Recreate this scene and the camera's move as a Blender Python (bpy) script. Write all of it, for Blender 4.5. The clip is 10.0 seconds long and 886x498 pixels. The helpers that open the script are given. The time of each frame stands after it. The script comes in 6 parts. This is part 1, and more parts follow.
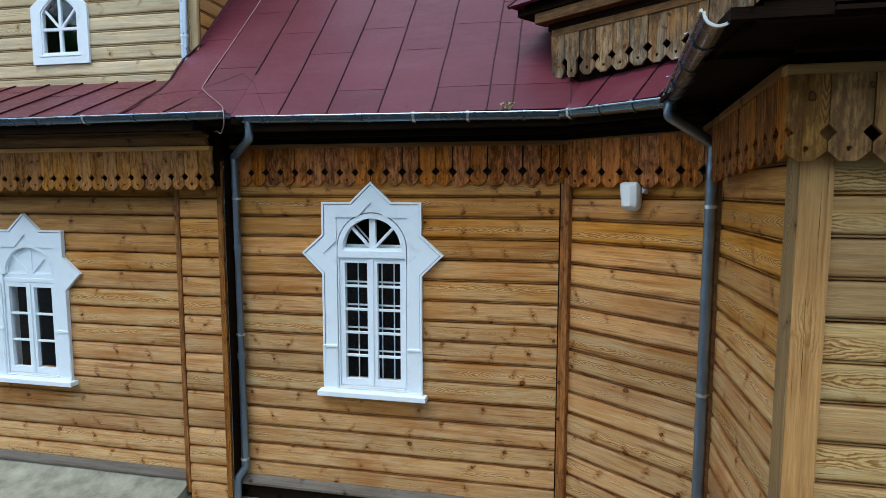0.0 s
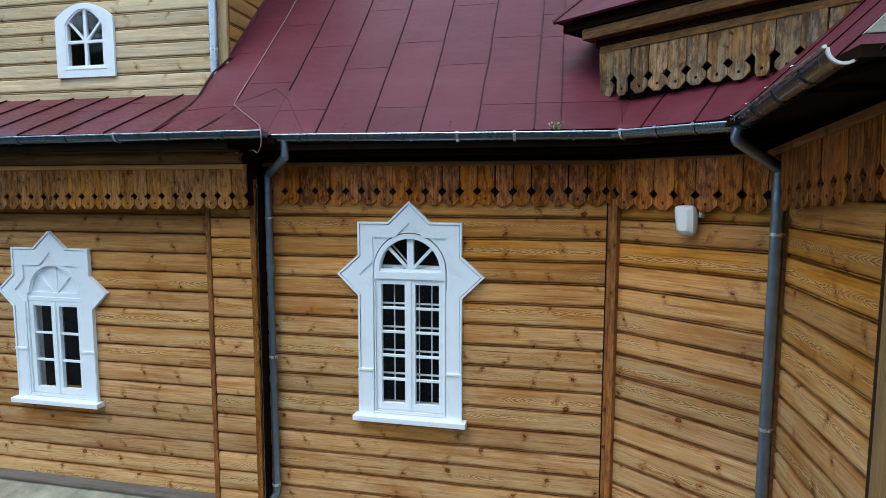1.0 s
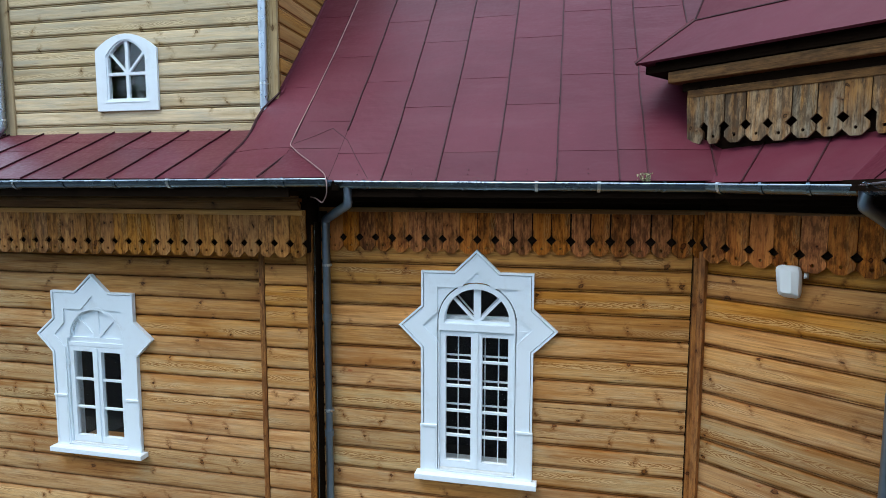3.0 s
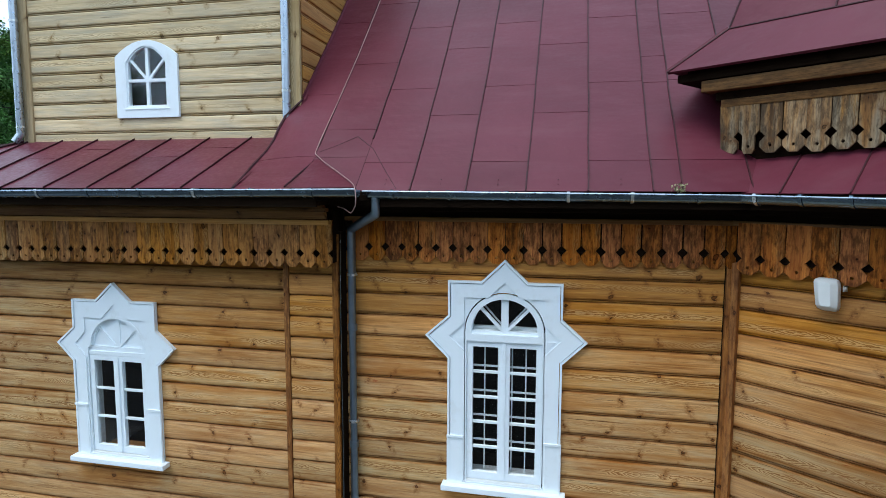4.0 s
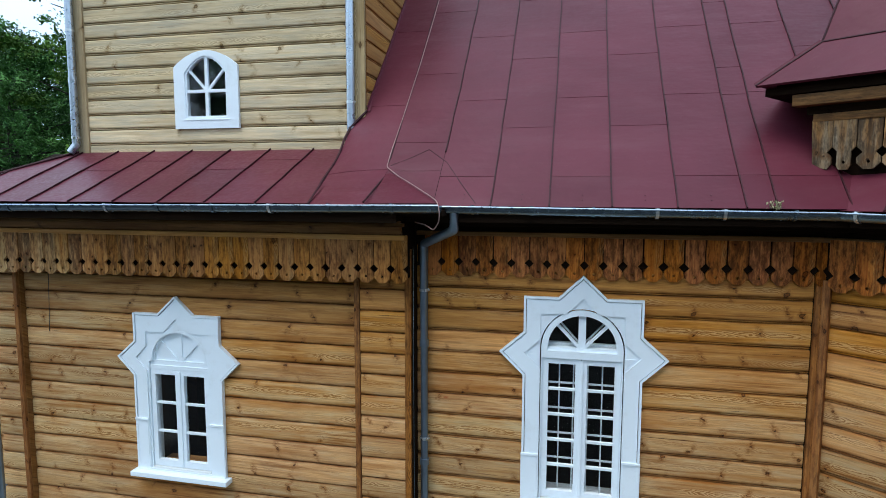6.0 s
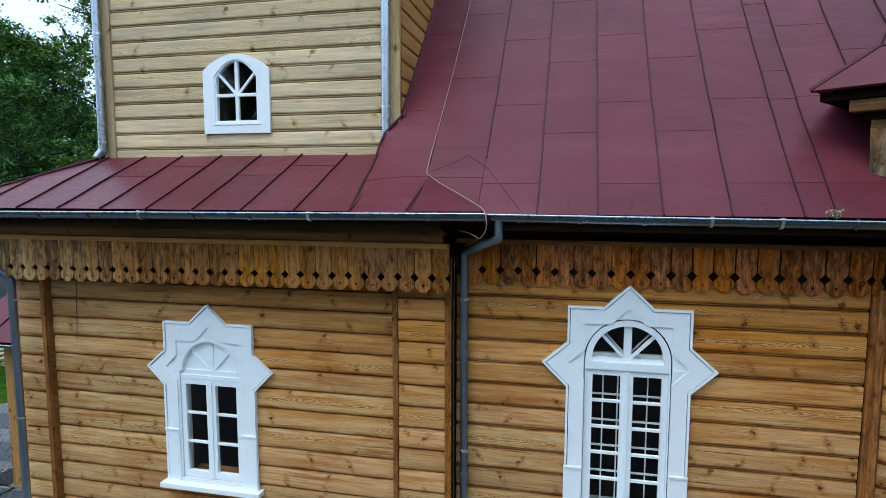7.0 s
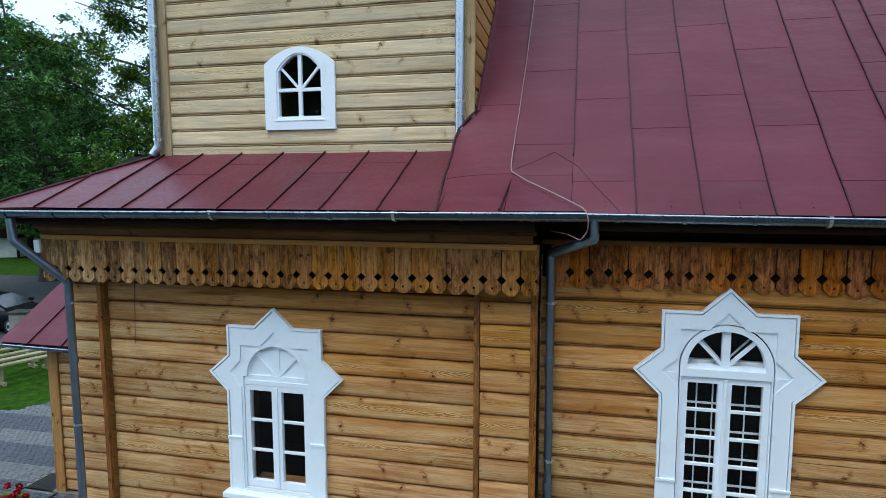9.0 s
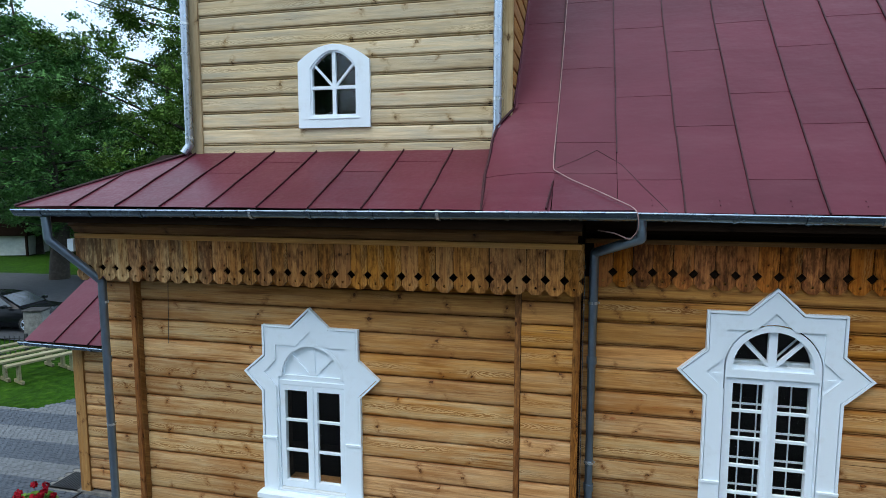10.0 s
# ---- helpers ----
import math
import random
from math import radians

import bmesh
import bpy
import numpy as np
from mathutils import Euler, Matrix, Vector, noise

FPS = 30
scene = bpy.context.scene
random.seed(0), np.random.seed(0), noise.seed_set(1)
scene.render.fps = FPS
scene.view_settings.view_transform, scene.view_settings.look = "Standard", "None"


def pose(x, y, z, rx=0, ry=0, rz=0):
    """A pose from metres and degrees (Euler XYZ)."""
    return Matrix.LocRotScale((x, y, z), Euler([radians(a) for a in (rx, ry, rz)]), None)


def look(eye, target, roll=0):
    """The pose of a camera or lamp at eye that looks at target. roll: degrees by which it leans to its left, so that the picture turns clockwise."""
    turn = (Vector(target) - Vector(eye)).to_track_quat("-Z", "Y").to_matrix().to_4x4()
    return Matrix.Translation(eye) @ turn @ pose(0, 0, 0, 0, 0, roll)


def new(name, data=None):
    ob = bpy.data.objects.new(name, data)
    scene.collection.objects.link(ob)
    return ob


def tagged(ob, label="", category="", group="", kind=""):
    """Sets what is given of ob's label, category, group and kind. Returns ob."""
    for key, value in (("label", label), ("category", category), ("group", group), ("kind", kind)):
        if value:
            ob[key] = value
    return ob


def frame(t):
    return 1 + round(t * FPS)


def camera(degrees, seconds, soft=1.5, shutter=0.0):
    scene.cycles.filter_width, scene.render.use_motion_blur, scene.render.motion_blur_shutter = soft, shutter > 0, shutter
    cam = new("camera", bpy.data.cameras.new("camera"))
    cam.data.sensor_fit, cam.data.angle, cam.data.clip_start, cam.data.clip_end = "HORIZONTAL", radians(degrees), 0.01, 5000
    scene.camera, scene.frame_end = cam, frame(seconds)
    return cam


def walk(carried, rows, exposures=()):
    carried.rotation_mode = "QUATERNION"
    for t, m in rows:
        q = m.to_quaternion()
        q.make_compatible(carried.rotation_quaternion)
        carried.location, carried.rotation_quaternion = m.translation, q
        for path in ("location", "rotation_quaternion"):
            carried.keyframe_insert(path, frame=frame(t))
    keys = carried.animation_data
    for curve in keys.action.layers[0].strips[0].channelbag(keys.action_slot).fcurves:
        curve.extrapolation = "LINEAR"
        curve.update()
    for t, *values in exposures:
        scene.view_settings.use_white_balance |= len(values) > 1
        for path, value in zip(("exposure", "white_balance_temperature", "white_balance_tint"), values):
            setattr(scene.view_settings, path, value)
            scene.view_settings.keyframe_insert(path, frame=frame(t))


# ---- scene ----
cam = camera(74.0, 10.0, soft=0.5)
# seconds, x, y, z, yaw, pitch, roll
ROWS = [
    (0, 0.000, 0.000, 3.450, 11.81, -5.72, -0.05),
    (0.5, -0.198, 0.046, 3.526, 11.91, -5.68, -0.07),
    (1, -0.397, 0.109, 3.628, 12.00, -5.64, -0.09),
    (1.5, -0.595, 0.178, 3.749, 12.09, -5.60, -0.11),
    (2, -0.775, 0.249, 3.861, 12.16, -5.59, -0.13),
    (2.5, -0.930, 0.299, 3.966, 12.23, -5.59, -0.14),
    (4, -1.303, 0.333, 4.139, 12.38, -5.66, -0.13),
    (4.5, -1.454, 0.316, 4.150, 12.45, -5.69, -0.12),
    (5, -1.618, 0.302, 4.187, 12.51, -5.71, -0.13),
    (5.5, -1.785, 0.285, 4.228, 12.58, -5.71, -0.12),
    (7, -2.334, 0.335, 4.329, 12.76, -5.69, -0.08),
    (7.5, -2.525, 0.374, 4.335, 12.83, -5.71, -0.06),
    (8, -2.707, 0.411, 4.332, 12.91, -5.76, -0.03),
    (8.5, -2.883, 0.431, 4.333, 13.02, -5.84, -0.00),
    (9, -3.064, 0.424, 4.335, 13.15, -5.92, 0.01),
    (9.5, -3.235, 0.409, 4.337, 13.29, -6.01, 0.01),
    (10, -3.395, 0.395, 4.340, 13.42, -6.10, -0.01),
]
walk(cam, [(t, pose(x, y, z, 90 + pitch, roll, yaw)) for t, x, y, z, yaw, pitch, roll in ROWS],
     [(0.0, 0.29), (1.0, 0.29), (2.2, 0.38), (4.5, 0.33), (7.0, 0.24), (10.0, 0.21)])

# ---- world and light ----
world = bpy.data.worlds.new("world")
scene.world = world
world.use_nodes = True
wn, wl = world.node_tree.nodes, world.node_tree.links
wn.clear()
w_out = wn.new("ShaderNodeOutputWorld")
w_bg = wn.new("ShaderNodeBackground")
w_sky = wn.new("ShaderNodeTexSky")
w_sky.sky_type = "NISHITA"
w_sky.sun_disc = False
w_sky.sun_elevation = radians(63)
w_sky.sun_rotation = radians(205)
w_sky.air_density = 1.0
w_sky.dust_density = 2.0
# thin bright cloud over most of the sky
w_co = wn.new("ShaderNodeTexCoord")
w_cl = wn.new("ShaderNodeTexNoise")
w_cl.inputs["Scale"].default_value = 2.2
w_cl.inputs["Detail"].default_value = 6
w_rm = wn.new("ShaderNodeMapRange")
w_rm.inputs["From Min"].default_value = 0.3
w_rm.inputs["From Max"].default_value = 0.6
w_rm.inputs["To Min"].default_value = 0.45
w_rm.inputs["To Max"].default_value = 0.9
w_mx = wn.new("ShaderNodeMix")
w_mx.data_type = "RGBA"
w_mx.inputs["B"].default_value = (7.3, 9.9, 12.6, 1)
wl.new(w_co.outputs["Generated"], w_cl.inputs["Vector"])
wl.new(w_cl.outputs["Fac"], w_rm.inputs["Value"])
wl.new(w_rm.outputs["Result"], w_mx.inputs["Factor"])
wl.new(w_sky.outputs["Color"], w_mx.inputs["A"])
wl.new(w_mx.outputs["Result"], w_bg.inputs["Color"])
wl.new(w_bg.outputs["Background"], w_out.inputs["Surface"])
w_bg.inputs["Strength"].default_value = 0.14

sun = new("sun", bpy.data.lights.new("sun", "SUN"))
sun.data.energy = 1.5
sun.data.angle = radians(40)
sun.data.color = (1.0, 0.97, 0.93)
sun.matrix_world = look((-8.5, -4.8, 24), (-3, 5, 2))


# ---- small builders ----
def link_mesh(name, bm, material, smooth=False):
    me = bpy.data.meshes.new(name)
    bm.normal_update()
    bm.to_mesh(me)
    bm.free()
    for m in (material if isinstance(material, (list, tuple)) else [material]):
        me.materials.append(m)
    if smooth:
        me.polygons.foreach_set("use_smooth", [True] * len(me.polygons))
        me.set_sharp_from_angle(angle=radians(38))
    return me


def part(name, bm, material, parent=None, label="", smooth=False):
    ob = new(name, link_mesh(name, bm, material, smooth))
    if parent:
        ob.parent = parent
    if label:
        ob["label"] = label
    return ob


def root(name, label, category, m=None, kind="", group=""):
    ob = new(name)
    ob.empty_display_size = 0.1
    if m is not None:
        ob.matrix_world = m
    return tagged(ob, label, category, group, kind)


def box(bm, x0, x1, y0, y1, z0, z1):
    v = [bm.verts.new((x, y, z)) for z in (z0, z1) for x, y in ((x0, y0), (x1, y0), (x1, y1), (x0, y1))]
    for f in ((3, 2, 1, 0), (4, 5, 6, 7), (0, 1, 5, 4), (1, 2, 6, 5), (2, 3, 7, 6), (3, 0, 4, 7)):
        bm.faces.new([v[i] for i in f])
    return bm


def boxes(*rows):
    bm = bmesh.new()
    for r in rows:
        box(bm, *r)
    return bm


def soft_box(x0, x1, y0, y1, z0, z1, r=0.004):
    bm = boxes((x0, x1, y0, y1, z0, z1))
    bmesh.ops.bevel(bm, geom=bm.edges[:], offset=r, segments=2, affect="EDGES", profile=0.6)
    return bm


def plate(outer, y0, y1, holes=(), bm=None):
    """A plate in the x-z plane between the depths y0 (front) and y1, with holes."""
    bm = bm or bmesh.new()
    edges = []
    for ring in (outer, *holes):
        vs = [bm.verts.new((x, y0, z)) for x, z in ring]
        edges += [bm.edges.new((a, b)) for a, b in zip(vs, vs[1:] + vs[:1])]
    got = bmesh.ops.triangle_fill(bm, edges=edges, use_beauty=True, use_dissolve=False)
    faces = [g for g in got["geom"] if isinstance(g, bmesh.types.BMFace)]
    ext = bmesh.ops.extrude_face_region(bm, geom=faces)
    bmesh.ops.translate(bm, vec=(0, y1 - y0, 0), verts=[g for g in ext["geom"] if isinstance(g, bmesh.types.BMVert)])
    bmesh.ops.recalc_face_normals(bm, faces=bm.faces[:])
    return bm


def tube(points, r, sides=16, closed=True, bm=None):
    """A round pipe along points."""
    bm = bm or bmesh.new()
    pts = [Vector(p) for p in points]
    rings = []
    up = Vector((0, 0, 1))
    for i, p in enumerate(pts):
        a = (p - pts[i - 1]).normalized() if i else (pts[1] - p).normalized()
        b = (pts[i + 1] - p).normalized() if i < len(pts) - 1 else a
        t = (a + b).normalized()
        k = 1 / max(0.5, t.dot(a))
        side = t.cross(up)
        if side.length < 1e-3:
            side = Vector((1, 0, 0)) if not rings else last
        side.normalize()
        if rings and side.dot(last) < 0:
            side = -side
        last = side
        other = side.cross(t).normalized()
        bend = (b - a)
        ring = []
        for s in range(sides):
            ang = 2 * math.pi * s / sides
            off = side * math.cos(ang) * r + other * math.sin(ang) * r
            if bend.length > 1e-3:
                n = bend.normalized()
                off += n * off.dot(n) * (k - 1)
            ring.append(bm.verts.new(p + off))
        rings.append(ring)
    for r0, r1 in zip(rings, rings[1:]):
        for s in range(sides):
            bm.faces.new((r0[s], r0[(s + 1) % sides], r1[(s + 1) % sides], r1[s]))
    if closed:
        bm.faces.new(rings[0][::-1])
        bm.faces.new(rings[-1])
    bmesh.ops.recalc_face_normals(bm, faces=bm.faces[:])
    return bm


def bent(points, radius=0.06, steps=4):
    """Rounds the corners of a line of points."""
    pts = [Vector(p) for p in points]
    out = [pts[0]]
    for a, b, c in zip(pts, pts[1:], pts[2:]):
        p, q = b + (a - b).normalized() * radius, b + (c - b).normalized() * radius
        out += [p.lerp(b, s / steps).lerp(b.lerp(q, s / steps), s / steps) for s in range(steps + 1)]
    return out + [pts[-1]]


def trough(a, b, r, thick=0.004, cap0=False, cap1=False):
    """A half-round gutter from a to b, open above, with a rolled front lip."""
    a, b = Vector(a), Vector(b)
    t = (b - a).normalized()
    side = t.cross(Vector((0, 0, 1))).normalized()
    up = Vector((0, 0, 1))
    bm = bmesh.new()
    prof = [(r * math.cos(radians(x)), r * math.sin(radians(x))) for x in range(180, 361, 15)]
    prof += [((r - thick) * math.cos(radians(x)), (r - thick) * math.sin(radians(x))) for x in range(360, 179, -15)]
    lip = [(r + 0.005 + 0.0075 * math.cos(radians(x)), 0.004 + 0.0075 * math.sin(radians(x))) for x in range(0, 360, 45)]
    for index, shape in enumerate((prof, lip)):
        r0 = [bm.verts.new(a + side * x + up * z) for x, z in shape]
        r1 = [bm.verts.new(b + side * x + up * z) for x, z in shape]
        n = len(shape)
        for i in range(n):
            bm.faces.new((r0[i], r0[(i + 1) % n], r1[(i + 1) % n], r1[i])).material_index = index
        bm.faces.new(r0)
        bm.faces.new(r1[::-1])
    for p, on in ((a, cap0), (b, cap1)):
        if on:
            d = bm.verts.new(p)
            ring = [bm.verts.new(p + side * r * math.cos(radians(x)) + up * r * math.sin(radians(x))) for x in range(180, 361, 15)]
            for u, v in zip(ring, ring[1:]):
                bm.faces.new((d, u, v))
    bmesh.ops.recalc_face_normals(bm, faces=bm.faces[:])
    return bm


def lathe(profile, sides=20, bm=None):
    bm = bm or bmesh.new()
    rings = [[bm.verts.new((r * math.cos(2 * math.pi * s / sides), r * math.sin(2 * math.pi * s / sides), z)) for s in range(sides)] for r, z in profile]
    for r0, r1 in zip(rings, rings[1:]):
        for s in range(sides):
            bm.faces.new((r0[s], r0[(s + 1) % sides], r1[(s + 1) % sides], r1[s]))
    bm.faces.new(rings[0][::-1])
    bm.faces.new(rings[-1])
    return bm


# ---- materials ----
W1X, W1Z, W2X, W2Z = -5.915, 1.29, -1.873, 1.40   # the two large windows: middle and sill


class Nodes:
    """Short hand for building one node material."""

    def __init__(self, name, rough=0.6, metal=0.0, spec=0.5):
        self.mat = bpy.data.materials.new(name)
        self.mat.use_nodes = True
        self.t = self.mat.node_tree
        self.b = self.t.nodes["Principled BSDF"]
        self.b.inputs["Roughness"].default_value = rough
        self.b.inputs["Metallic"].default_value = metal
        self.b.inputs["Specular IOR Level"].default_value = spec

    def put(self, socket, value):
        if isinstance(value, bpy.types.NodeSocket):
            self.t.links.new(value, socket)
        elif value is not None:
            if socket.type == "RGBA" and len(value) == 3:
                value = (*value, 1)
            socket.default_value = value

    def coord(self, kind="Object"):
        return self.t.nodes.new("ShaderNodeTexCoord").outputs[kind]

    def where(self):
        return self.t.nodes.new("ShaderNodeNewGeometry").outputs["Position"]

    def island(self):
        return self.t.nodes.new("ShaderNodeNewGeometry").outputs["Random Per Island"]

    def chance(self):
        return self.t.nodes.new("ShaderNodeObjectInfo").outputs["Random"]

    def math(self, op, a, b=None, c=None, clamp=False):
        n = self.t.nodes.new("ShaderNodeMath")
        n.operation, n.use_clamp = op, clamp
        for s, v in zip(n.inputs, (a, b, c)):
            self.put(s, v)
        return n.outputs[0]

    def vec(self, op, a, b):
        n = self.t.nodes.new("ShaderNodeVectorMath")
        n.operation = op
        self.put(n.inputs[0], a)
        self.put(n.inputs[1], b)
        return n.outputs[0]

    def split(self, v):
        n = self.t.nodes.new("ShaderNodeSeparateXYZ")
        self.put(n.inputs[0], v)
        return n.outputs

    def join(self, x, y, z):
        n = self.t.nodes.new("ShaderNodeCombineXYZ")
        for s, v in zip(n.inputs, (x, y, z)):
            self.put(s, v)
        return n.outputs[0]

    def noise(self, v, scale, detail=4, rough=0.55, warp=0.0):
        n = self.t.nodes.new("ShaderNodeTexNoise")
        self.put(n.inputs["Vector"], v)
        n.inputs["Scale"].default_value = scale
        n.inputs["Detail"].default_value = detail
        n.inputs["Roughness"].default_value = rough
        n.inputs["Distortion"].default_value = warp
        return n.outputs["Fac"]

    def cells(self, v, scale, feature="F1", chance=1.0):
        n = self.t.nodes.new("ShaderNodeTexVoronoi")
        n.feature = feature
        self.put(n.inputs["Vector"], v)
        n.inputs["Scale"].default_value = scale
        n.inputs["Randomness"].default_value = chance
        return n.outputs

    def span(self, v, a, b, c=0.0, d=1.0, smooth=False):
        n = self.t.nodes.new("ShaderNodeMapRange")
        if smooth:
            n.interpolation_type = "SMOOTHSTEP"
        self.put(n.inputs["Value"], v)
        for s, x in zip(("From Min", "From Max", "To Min", "To Max"), (a, b, c, d)):
            n.inputs[s].default_value = x
        return n.outputs["Result"]

    def mix(self, f, a, b, how="MIX"):
        n = self.t.nodes.new("ShaderNodeMix")
        n.data_type, n.blend_type = "RGBA", how
        self.put(n.inputs["Factor"], f)
        self.put(n.inputs["A"], a)
        self.put(n.inputs["B"], b)
        return n.outputs["Result"]

    def ramp(self, f, stops):
        n = self.t.nodes.new("ShaderNodeValToRGB")
        el = n.color_ramp.elements
        while len(el) < len(stops):
            el.new(0.5)
        for e, (p, c) in zip(el, stops):
            e.position, e.color = p, (*c, 1)
        self.put(n.inputs[0], f)
        return n.outputs[0]

    def bright(self, c, v, s=1.0, h=0.5):
        n = self.t.nodes.new("ShaderNodeHueSaturation")
        self.put(n.inputs["Color"], c)
        self.put(n.inputs["Value"], v)
        self.put(n.inputs["Saturation"], s)
        self.put(n.inputs["Hue"], h)
        return n.outputs[0]

    def bump(self, height, strength=0.4, distance=0.004):
        n = self.t.nodes.new("ShaderNodeBump")
        n.inputs["Strength"].default_value = strength
        n.inputs["Distance"].default_value = distance
        self.put(n.inputs["Height"], height)
        self.t.links.new(n.outputs[0], self.b.inputs["Normal"])

    def done(self, colour=None, rough=None):
        self.put(self.b.inputs["Base Color"], colour)
        if rough is not None:
            self.put(self.b.inputs["Roughness"], rough)
        return self.mat


def pine(name, light, mid, dark, grey, greying=(0.45, 0.75), along="x", rough=0.55, knots=0.4, stain=0.5, bleach_shade=None, blotch=0.0, spec=0.16, flame=1.0, pitch=0.2, spread=1.0, edges=0.0, rate=92.0):
    """Sawn and stained softwood; the grain runs along the local axis given, across a board of the height pitch."""
    k = Nodes(name, rough, spec=spec)
    x, y, z = k.split(k.coord())
    r = k.chance()
    r2 = k.math("FRACT", k.math("MULTIPLY", r, 7.31))
    r3 = k.math("FRACT", k.math("MULTIPLY", r, 23.7))
    if along == "z":
        x, z = z, x
    zz = k.math("MULTIPLY_ADD", y, 0.6, z)
    lx = k.math("MULTIPLY_ADD", r, 87.0, x)
    lz = k.math("MULTIPLY_ADD", r, 31.0, zz)

    def field(sx, sz, layer, detail=3, soft=0.55):
        return k.noise(k.join(k.math("MULTIPLY", lx, sx), layer, k.math("MULTIPLY", lz, sz)), 1.0, detail, soft)

    rust = (mid[0] * 0.64, mid[1] * 0.55, mid[2] * 0.40)
    deep = (dark[0] * 0.38, dark[1] * 0.34, dark[2] * 0.34)
    fine = field(2.6, 90.0, 0.0, 5, 0.7)
    streak = field(0.9, 26.0, 2.0, 4, 0.6)
    broad = field(0.8, 9.0, 4.0, 4, 0.6)
    crumb = field(26.0, 40.0, 22.0, 3, 0.6)
    # knots: ragged, often in whorls that cross the whole board
    kx, kz = 2.1, 1.0 / pitch
    cell = k.t.nodes.new("ShaderNodeTexVoronoi")
    cell.voronoi_dimensions = "2D"
    cell.inputs["Scale"].default_value = 1.0
    k.put(cell.inputs["Vector"], k.join(k.math("MULTIPLY", lx, kx), k.math("MULTIPLY", lz, kz), 0.0))
    px, pz, _ = k.split(cell.outputs["Position"])
    ca, cb, cc = k.split(cell.outputs["Color"])
    dx = k.math("SUBTRACT", lx, k.math("DIVIDE", px, kx))
    dz = k.math("SUBTRACT", lz, k.math("DIVIDE", pz, kz))
    dx = k.math("MULTIPLY_ADD", k.math("SUBTRACT", field(14.0, 24.0, 20.0, 3, 0.65), 0.5), 0.075, dx)
    dz = k.math("MULTIPLY_ADD", k.math("SUBTRACT", field(14.0, 24.0, 21.0, 3, 0.65), 0.5), 0.055, dz)
    lean = k.math("MULTIPLY_ADD", dz, k.span(cc, 0, 1, -0.9, 0.9), dx)
    on = k.math("GREATER_THAN", ca, 1 - knots)
    size = k.math("MULTIPLY_ADD", k.math("MULTIPLY", cb, cb), 0.015, 0.004)
    reach = k.math("SQRT", k.math("ADD", k.math("MULTIPLY", k.math("MULTIPLY", dx, dx), 0.7), k.math("MULTIPLY", dz, dz)))
    spot = k.math("MULTIPLY", k.span(k.math("SUBTRACT", reach, size), -0.003, 0.004, 1.0, 0.0), on)
    whorl = k.math("MULTIPLY", k.span(k.math("ABSOLUTE", lean), 0.004, 0.042, 1.0, 0.0), k.span(k.math("ABSOLUTE", dz), 0.03, 0.10, 1.0, 0.0))
    whorl = k.math("MULTIPLY", k.math("MULTIPLY", whorl, on), k.span(crumb, 0.40, 0.60))
    swell = k.math("MULTIPLY", k.span(reach, 0.0, 0.07, 0.020, 0.0, True), on)
    # growth rings cut slantwise: nested flames down the middle of a board
    mid_z = k.span(r3, 0, 1, pitch * 0.3, pitch * 0.7)
    across = k.math("SUBTRACT", zz, k.math("MULTIPLY_ADD", k.math("SUBTRACT", field(1.1, 0.0, 7.0, 2), 0.5), 0.07, mid_z))
    depth = k.math("MULTIPLY_ADD", field(0.55, 0.0, 6.0, 2), 0.62, -0.10)
    rad = k.math("SQRT", k.math("ADD", k.math("MULTIPLY", across, across), k.math("MULTIPLY", depth, depth)))
    rad = k.math("MULTIPLY_ADD", k.math("ABSOLUTE", across), 0.55, rad)
    rad = k.math("ADD", rad, k.math("MULTIPLY", k.math("SUBTRACT", field(9.0, 30.0, 8.0, 3, 0.6), 0.5), 0.030))
    rad = k.math("ADD", rad, swell)
    saw = k.math("FRACT", k.math("MULTIPLY", rad, rate))
    rings = k.math("MULTIPLY", k.span(saw, 0.25, 0.80, 0.0, 1.0, True), k.span(saw, 0.84, 1.0, 1.0, 0.0))
    there = k.math("MULTIPLY", k.span(k.math("ABSOLUTE", across), 0.012 * spread, 0.038 * spread, 1.0, 0.0, True), k.span(k.math("ADD", field(0.9, 0.0, 10.0, 2), k.span(r2, 0, 1, -0.13, 0.13)), 0.47, 0.58))
    figure = k.math("MULTIPLY", k.math("MULTIPLY", rings, there), flame, clamp=True)
    ghost = k.math("MULTIPLY", k.math("MULTIPLY", k.math("SUBTRACT", 1.0, rings), there), 0.45 * flame, clamp=True)
    wpos = k.where()
    wx, wy, wz = k.split(wpos)
    zone = k.noise(k.join(k.math("MULTIPLY", wx, 0.9), wy, k.math("MULTIPLY", wz, 1.7)), 1.0, 4, 0.6)
    base = k.mix(k.span(fine, 0.36, 0.62), light, mid)
    base = k.mix(k.math("MULTIPLY", k.span(streak, 0.42, 0.66), 0.8), base, mid)
    g = field(1.4, 13.0, 12.0, 5, 0.65)
    base = k.mix(k.math("MULTIPLY", k.span(g, greying[0], greying[1]), 0.7), base, grey)
    if bleach_shade:
        # paler low down and westward: weathering, with eave shade put into upper boards
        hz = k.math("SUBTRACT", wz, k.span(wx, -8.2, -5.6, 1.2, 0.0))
        w = k.span(k.math("ADD", hz, k.math("MULTIPLY", k.math("SUBTRACT", broad, 0.5), 2.4)), bleach_shade[0], bleach_shade[1], 1.0, 0.0, True)
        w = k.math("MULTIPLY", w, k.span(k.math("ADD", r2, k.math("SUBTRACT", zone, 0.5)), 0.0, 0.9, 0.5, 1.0))
